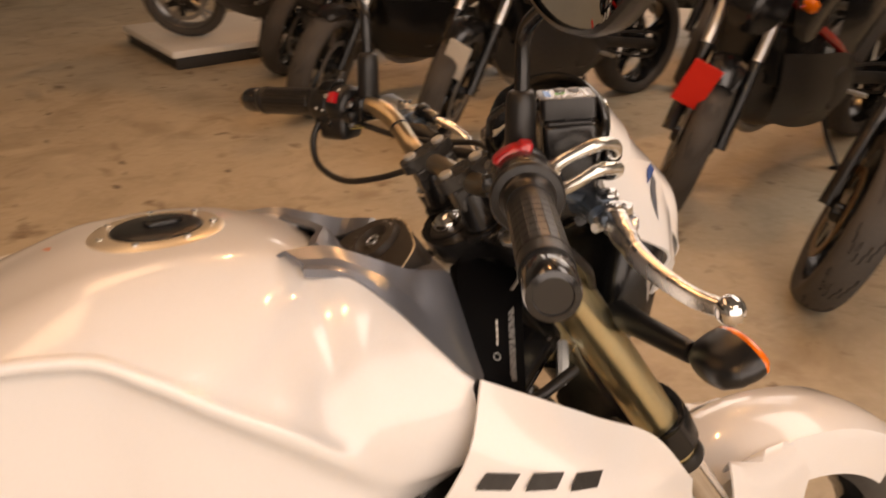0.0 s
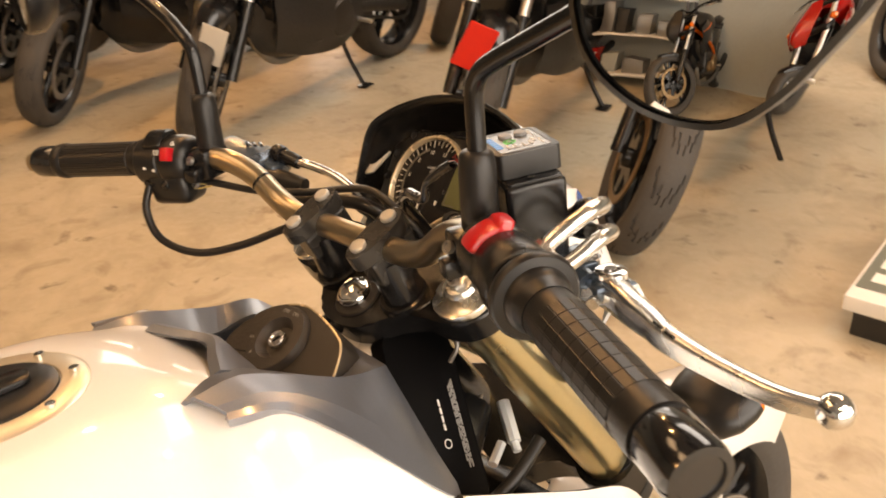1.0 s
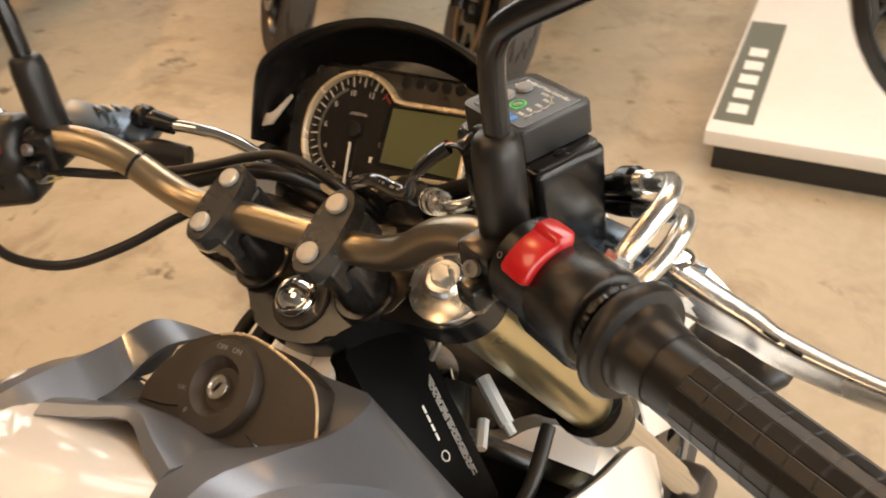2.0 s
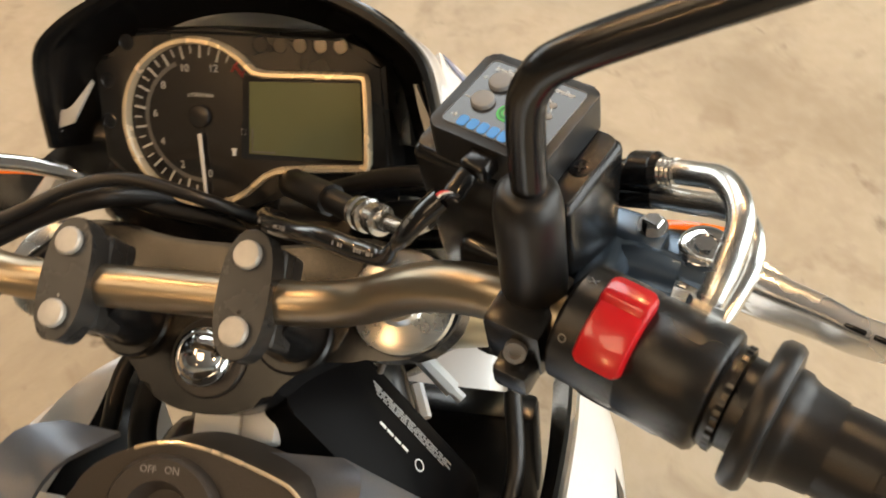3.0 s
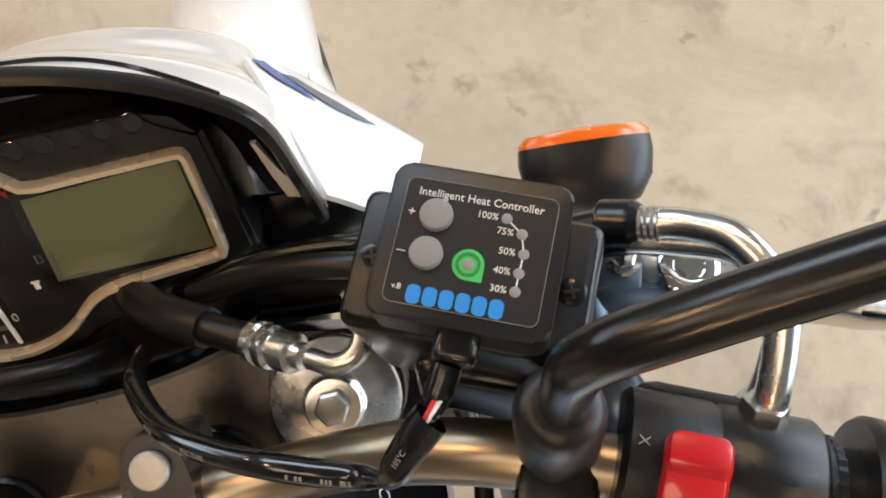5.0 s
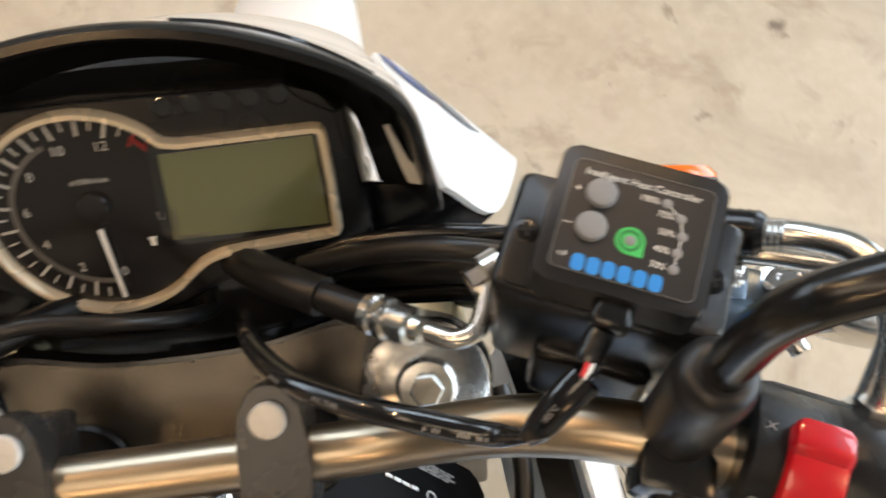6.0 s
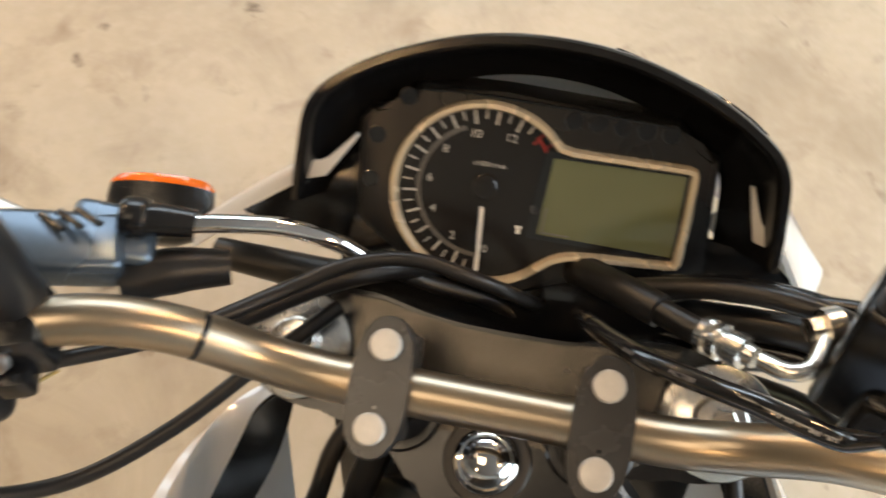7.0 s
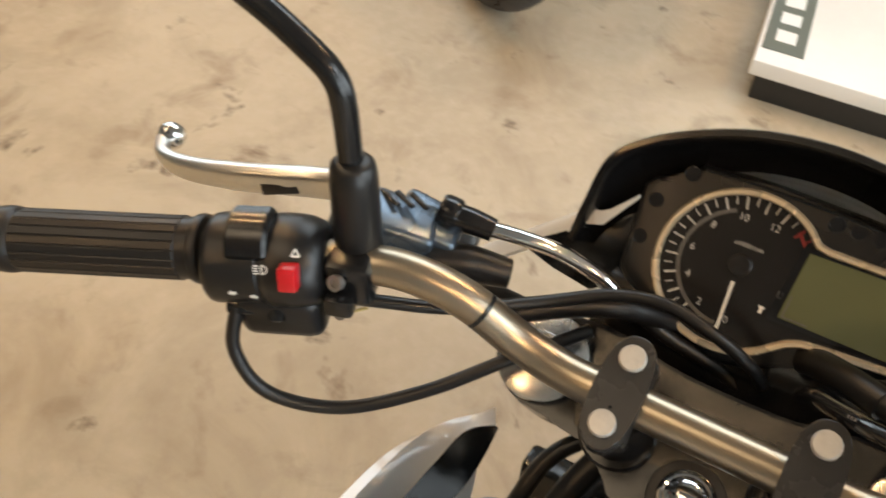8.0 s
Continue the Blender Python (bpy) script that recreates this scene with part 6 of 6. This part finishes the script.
# the cut end of the sleeve stands up from a kink, open at the top
end_path = [inv @ Vector(p) for p in ((0.1385, -0.0270, 1.1215), (0.1430, -0.0248, 1.1262), (0.1500, -0.0195, 1.1325), (0.1572, -0.0145, 1.1372))]
cut_end = tube(end_path, [0.0030, 0.0050, 0.0056, 0.0058], n=18, flat=0.62)
top = max(cut_end.faces, key=lambda f: (f.calc_center_median() - end_path[0]).length if len(f.verts) > 4 else 0)
bmesh.ops.inset_region(cut_end, faces=[top], thickness=0.0007, depth=0.0)
bmesh.ops.translate(cut_end, verts=top.verts, vec=(end_path[2] - end_path[3]) * 0.75)
part("sleeve_end", cut_end, GLOSS, unit, "cut open end of the black sleeve")
for k, mat in enumerate((WIRERED, CONNECTOR, BLACK)):
    part("wire", tube([Vector((-0.0022 + 0.0016 * k, -0.0405, -0.0105)), Vector((-0.0020 + 0.0016 * k, -0.0425, -0.0095)), end_path[3] + Vector((-0.001 + 0.001 * k, 0, 0.001)), end_path[2]], 0.0011, n=8, steps=4), mat, unit)
# printed words where they can be read, bars where they cannot
fine = glide([inv @ Vector(p) for p in sheath], 12)


def on_sleeve(path, k, lift):
    """A frame on the upper face of the sleeve, x along it towards the cut end."""
    along = (path[k - 1] - path[k + 1]).normalized()
    side = Vector((-0.25, -0.60, 0.76)).cross(along).normalized()
    over = along.cross(side)
    return Matrix.Translation(path[k] + over * lift) @ Matrix((along, side, over)).transposed().to_4x4()


part("sleeve_print", lettering("PVC TUBE", 0.0027, on_sleeve(fine, 51, 0.0046)), GREYBUTTON, unit)
for k in (14, 16, 17, 20, 21, 22, 27, 28, 30, 62, 63, 64):
    part("sleeve_print", box(0.0009, 0.0015, 0.0003, on_sleeve(fine, k, 0.0046)), GREYBUTTON, unit)
end_fine = glide(end_path[::-1], 8)
part("sleeve_print", lettering("105\u00b0C", 0.0026, on_sleeve(end_fine, 11, 0.0040)), GREYBUTTON, unit)

# ---- the other motorcycles of the showroom ----
# on the stand the steering is turned to the left, about the steering head
STEERED = Matrix.Translation((0, 0.10, 0.9)) @ Matrix.Rotation(radians(33), 4, Vector((0, -0.40, 0.917))) @ Matrix.Translation((0, -0.10, -0.9))
FRONT = ("front_wheel", "fork_leg", "brake_caliper", "fender", "lower_yoke", "upper_yoke", "handlebar", "turn_signal", "headlight_cowl", "hang_tag")
def parked(contact, heading, lean=7.0):
    """The pose of a motorcycle whose front tyre touches the floor at a point, heading in degrees from the y axis to its left."""
    m = Matrix.Translation((*contact, 0)) @ Matrix.Rotation(radians(heading), 4, "Z") @ Matrix.Rotation(radians(-lean), 4, "Y")
    touch = STEERED @ Vector((0, 0.45, 0))
    return m @ Matrix.Translation((-touch.x, -touch.y, 0))


def street_bike(m, label, paint, accent, rim, group="parked motorcycles", tag=None, tall=False, belly=ENGINE, fork_top=ALLOY, fork_low=BLACK, cover=ENGINE, tag_label=""):
    """A parked road motorcycle with all its main parts."""
    ob = empty("motorcycle", m, label, "motorcycle", group)
    R = 0.315 if tall else 0.30
    wide = 0.11 if tall else 0.125
    wheel(ob, "front_wheel", 0.45, R, wide, rim, (-1, 1), disc_mat=BRONZE if cover is BRONZE else GREYMETAL)
    wheel(ob, "rear_wheel", -1.0, 0.31, 0.17, rim, (1,))
    for s in (-1, 1):
        leg = fork_leg(ob, s * 0.10, (0.07, 0.98), (0.44, R + 0.0), fork_top, fork_low, 0.56)
        caliper(ob, s * 0.085, 0.36, R + 0.10, cover if cover is BRONZE else ENGINE)
    if tall:
        fender(ob, 0.45, R, 62, 160, 0.13, BLACK, "black plastic mudguard", 0.03)
    else:
        fender(ob, 0.45, R, 74, 168, 0.14, MATT, "dark plastic mudguard")
    part("lower_yoke", box(0.26, 0.09, 0.035, pose(0, 0.17, 0.80, -25), 0.008), BLACK, ob)
    part("upper_yoke", box(0.25, 0.08, 0.025, pose(0, 0.07, 0.985, -25), 0.008), BLACK, ob)
    bar = part("handlebar", tube([(-0.37, -0.05, 1.06), (-0.24, -0.02, 1.08), (-0.14, 0.02, 1.07), (-0.05, 0.04, 1.03), (0.05, 0.04, 1.03), (0.14, 0.02, 1.07), (0.24, -0.02, 1.08), (0.37, -0.05, 1.06)], 0.012, n=10), BLACK, ob)
    for s in (-1, 1):
        part("grip", rod((s * 0.27, -0.026, 1.075), (s * 0.39, -0.053, 1.057), 0.017), RUBBER, bar)
        part("lever", tube([(s * 0.22, 0.03, 1.06), (s * 0.30, 0.035, 1.05), (s * 0.39, 0.005, 1.045)], [0.008, 0.007, 0.006], n=8), ALLOY, bar)
        part("turn_signal", lathe([(0.008, 0), (0.024, 0.02), (0.026, 0.05), (0.014, 0.065)], (s * 0.15, 0.20, 0.86), (s * 0.9, 0.3, 0), 14), ORANGE, ob, "orange turn signal")
    # headlight in its cowl
    face = [[(x * w, 0.23 + d, z) for x in (-1, -0.6, 0, 0.6, 1)] for w, d, z in ((0.05, 0.10, 0.74), (0.09, 0.13, 0.80), (0.11, 0.11, 0.88), (0.10, 0.05, 0.95), (0.06, -0.02, 1.02))]
    face = [[(x, y - abs(x) * 0.55, z) for x, y, z in row] for row in face]
    cowl = part("headlight_cowl", skin(fair(face), -0.02), paint, ob)
    lens = [[(x * w, 0.242 + d, z) for x in (-1, -0.5, 0, 0.5, 1)] for w, d, z in ((0.055, 0.118, 0.785), (0.075, 0.135, 0.82), (0.075, 0.122, 0.865))]
    lens = [[(x, y - abs(x) * 0.55, z) for x, y, z in row] for row in lens]
    part("headlight", skin(fair(lens), 0.004), HEADLENS, cowl, "clear headlight lens")
    # tank, seat, tail, frame
    tank = []
    for y, z, w, low in ((0.02, 0.93, 0.10, 0.80), (-0.06, 1.00, 0.15, 0.78), (-0.18, 1.02, 0.165, 0.76), (-0.32, 0.99, 0.15, 0.76), (-0.44, 0.90, 0.10, 0.76), (-0.50, 0.84, 0.08, 0.76)):
        tank.append([(-w * 0.7, y, low), (-w, y, (z + low) / 2), (-w * 0.8, y, z - 0.03), (-w * 0.3, y, z), (w * 0.3, y, z), (w * 0.8, y, z - 0.03), (w, y, (z + low) / 2), (w * 0.7, y, low)])
    part("tank", skin(fair(tank, 4, 3), -0.006), paint, ob)
    for s in (-1, 1):
        shroud = [[(s * 0.14, -0.10, 0.96), (s * 0.17, 0.02, 0.92), (s * 0.17, 0.15, 0.85)], [(s * 0.18, -0.16, 0.84), (s * 0.20, 0.0, 0.80), (s * 0.185, 0.16, 0.79)], [(s * 0.16, -0.14, 0.70), (s * 0.18, 0.0, 0.66), (s * 0.175, 0.12, 0.70)]]
        sh = part("shroud", skin(fair(shroud, 4, 4), 0.004), paint, ob)
        part("shroud_stripe", tube([(s * 0.176, -0.12, 0.90), (s * 0.197, 0.02, 0.85), (s * 0.186, 0.15, 0.81)], 0.006, n=6, flat=0.5), accent, sh)
        part("frame_spar", tube([(s * 0.03, 0.06, 0.86), (s * 0.13, -0.08, 0.72), (s * 0.15, -0.35, 0.56), (s * 0.11, -0.52, 0.42)], [0.022, 0.02, 0.02, 0.02], n=10), accent if accent is not MARK else ENGINE, ob)
        part("footrest", rod((s * 0.13, -0.50, 0.36), (s * 0.24, -0.51, 0.36), 0.011, n=10), ALLOY, ob)
        part("swingarm", tube([(s * 0.09, -0.50, 0.40), (s * 0.11, -0.75, 0.36), (s * 0.11, -1.0, 0.31)], 0.022, n=10, flat=1.3), ENGINE, ob)
    seat = [[(x * w, y, z - abs(x) * 0.045) for x in (-1, -0.5, 0, 0.5, 1)] for y, z, w in ((-0.46, 0.83, 0.08), (-0.58, 0.80, 0.13), (-0.75, 0.82, 0.12), (-0.82, 0.88, 0.10), (-1.05, 0.93, 0.07))]
    part("seat", skin(fair(seat, 4, 3), -0.06), RUBBER, ob, "black padded seat")
    tail = [[(x * w, y, z - abs(x) * 0.06) for x in (-1, -0.5, 0, 0.5, 1)] for y, z, w in ((-0.70, 0.77, 0.12), (-0.95, 0.86, 0.09), (-1.20, 0.92, 0.05))]
    part("tail", skin(fair(tail, 4, 3), -0.05), paint, ob)
    engine_block(ob, 0.02, ENGINE, cover)
    part("radiator", box(0.28, 0.03, 0.24, pose(0, 0.10, 0.60, -12), 0.006), BLACK, ob)
    pan = [[(x * w, y, z + abs(x) * h) for x in (-1, -0.7, 0, 0.7, 1)] for y, z, w, h in ((0.12, 0.40, 0.06, 0.16), (0.03, 0.29, 0.12, 0.15), (-0.20, 0.22, 0.15, 0.12), (-0.48, 0.24, 0.14, 0.06))]
    part("belly_pan", skin(fair(pan, 5, 3), 0.005), belly, ob, "grey belly pan")
    for s in (-1, 1):
        low = [[(s * 0.150, 0.10, 0.62), (s * 0.185, -0.08, 0.60), (s * 0.175, -0.34, 0.56), (s * 0.14, -0.52, 0.50)], [(s * 0.160, 0.10, 0.46), (s * 0.200, -0.10, 0.40), (s * 0.190, -0.36, 0.37), (s * 0.15, -0.56, 0.36)], [(s * 0.110, 0.06, 0.33), (s * 0.140, -0.12, 0.27), (s * 0.140, -0.36, 0.24), (s * 0.12, -0.52, 0.27)]]
        if cover is not BRONZE:
            part("lower_cowling", skin(fair(low, 4, 4), 0.004), belly, ob)
        part("side_cover", skin(fair([[(s * 0.13, -0.34, 0.82), (s * 0.15, -0.52, 0.80), (s * 0.13, -0.74, 0.80)], [(s * 0.15, -0.30, 0.66), (s * 0.165, -0.50, 0.64), (s * 0.14, -0.70, 0.70)], [(s * 0.13, -0.34, 0.54), (s * 0.14, -0.50, 0.52), (s * 0.12, -0.62, 0.58)]], 3, 3), 0.004), BLACK, ob)
    part("rear_fender", skin(fair([[(-0.08, -1.05, 0.80), (0, -1.05, 0.82), (0.08, -1.05, 0.80)], [(-0.08, -1.22, 0.72), (0, -1.22, 0.74), (0.08, -1.22, 0.72)], [(-0.07, -1.34, 0.56), (0, -1.34, 0.58), (0.07, -1.34, 0.56)]], 4, 3), 0.004), BLACK, ob)
    part("chain", tube([(-0.10, -0.50, 0.45), (-0.10, -0.98, 0.38), (-0.10, -1.07, 0.31), (-0.10, -0.98, 0.24), (-0.10, -0.50, 0.37)], 0.008, n=6), ENGINE, ob)
    exhaust(ob, 0.15, 0.0)
    side_stand(ob, -0.42)
    part("brake_hose", tube([(0.06, 0.12, 1.02), (0.11, 0.21, 0.80), (0.07, 0.25, 0.62), (0.085, 0.36, R + 0.15)], 0.005, n=6), RUBBER, ob)
    if tag:
        card = part("hang_tag", box(0.105, 0.003, 0.19, pose(tag[0], tag[1], tag[2], tag[3], tag[4], 0), 0.001, 1), tag[5], ob, tag_label)
    for child in ob.children:
        if child.name.split(".")[0] in FRONT:
            child.matrix_local = STEERED
    return ob


bike_b = street_bike(parked((-1.01, 1.705), 189.5, 10.5), "black and orange naked motorcycle on its side stand", ENGINE, ORANGEPAINT, BLACK, cover=BRONZE, belly=BLACK)
bike_red = street_bike(parked((-1.80, 1.72), 196), "tall black and red motorcycle with a red hang tag", BLACK, REDPAINT, BLACK, tall=True, tag=(0.085, 0.645, 0.60, -14, -8, REDTAG), tag_label="bright red hanging card")
street_bike(parked((-2.95, 1.22), 196), "tall black motorcycle with a pale hang tag", BLACK, ALLOY, BLACK, tall=True, tag=(-0.04, 0.645, 0.555, -14, -8, TAGWHITE), tag_label="pale beige hanging card")
bike_a = street_bike(parked((-3.78, 0.86), 194), "black naked motorcycle on its side stand", BLACK, ENGINE, BLACK, belly=BLACK)
bike_a2 = street_bike(parked((-4.80, 0.96), 194), "dark naked motorcycle in the row", BLACK, ENGINE, BLACK, belly=BLACK)
bike_show = street_bike(Matrix.Translation((0, 0, 0.13)) @ parked((-5.65, 0.55), 120, 4), "small motorcycle standing on a white plinth", REDPAINT, MARK, GREYMETAL)
# the row behind, which the mirrors show
for k, (bx, by, turn, src) in enumerate(((0.6, -4.4, 10, bike_show), (-0.8, -4.6, 6, bike_b), (2.2, -4.2, 14, bike_show), (-2.4, -4.6, 4, bike_red))):
    copy_thing(src, parked((bx, by), turn))
# a second row stands close behind the first
for bx, by, turn, src in ((0.15, 3.75, 197, bike_a), (-1.05, 3.85, 195, bike_a2), (-2.25, 3.35, 196, bike_a), (-3.30, 3.00, 194, bike_a2), (-4.25, 3.05, 196, bike_a)):
    copy_thing(src, parked((bx, by), turn))

# ---- the goods on the wall behind ----
def shelving(m, wide):
    """An open steel shelf unit; its near left foot is the origin."""
    ob = empty("shelf_unit", m, "grey steel shelf unit against the wall", "shelf")
    for x in (0.02, wide - 0.02):
        for y in (0.02, 0.36):
            part("upright", box(0.035, 0.035, 1.9, pose(x, y, 0.95), 0.003), FRAMEALU, ob)
    for z in (0.12, 0.62, 1.12, 1.62):
        part("shelf_board", box(wide, 0.40, 0.025, pose(wide / 2, 0.19, z), 0.003), PLINTHWHITE, ob)
    return ob


random.seed(4)
for x0 in (-2.6, 0.8):
    shelving(pose(x0 + 1.55, -5.55, 0, 0, 0, 180), 1.55)
    for z in (0.1325, 0.6325, 1.1325):
        x = x0 + 0.08
        while x < x0 + 1.35:
            w, tall, deep = random.uniform(0.12, 0.26), random.uniform(0.16, 0.40), random.uniform(0.18, 0.30)
            mat = random.choice((REDPAINT, WALLGREY, BLACK, PLINTHBLACK, GREYMETAL, TAGWHITE, BLACK, FRAMEALU))
            carton = part("goods_box", box(w, deep, tall, pose(x + w / 2, -5.72, z + tall / 2), 0.006), mat)
            part("box_lid", box(w + 0.006, deep + 0.006, 0.03, pose(x + w / 2, -5.72, z + tall - 0.012), 0.004), mat, carton)
            tagged(carton, "lidded cardboard goods box standing on a steel shelf", "box", "shelf goods")
            x += w + random.uniform(0.03, 0.30)
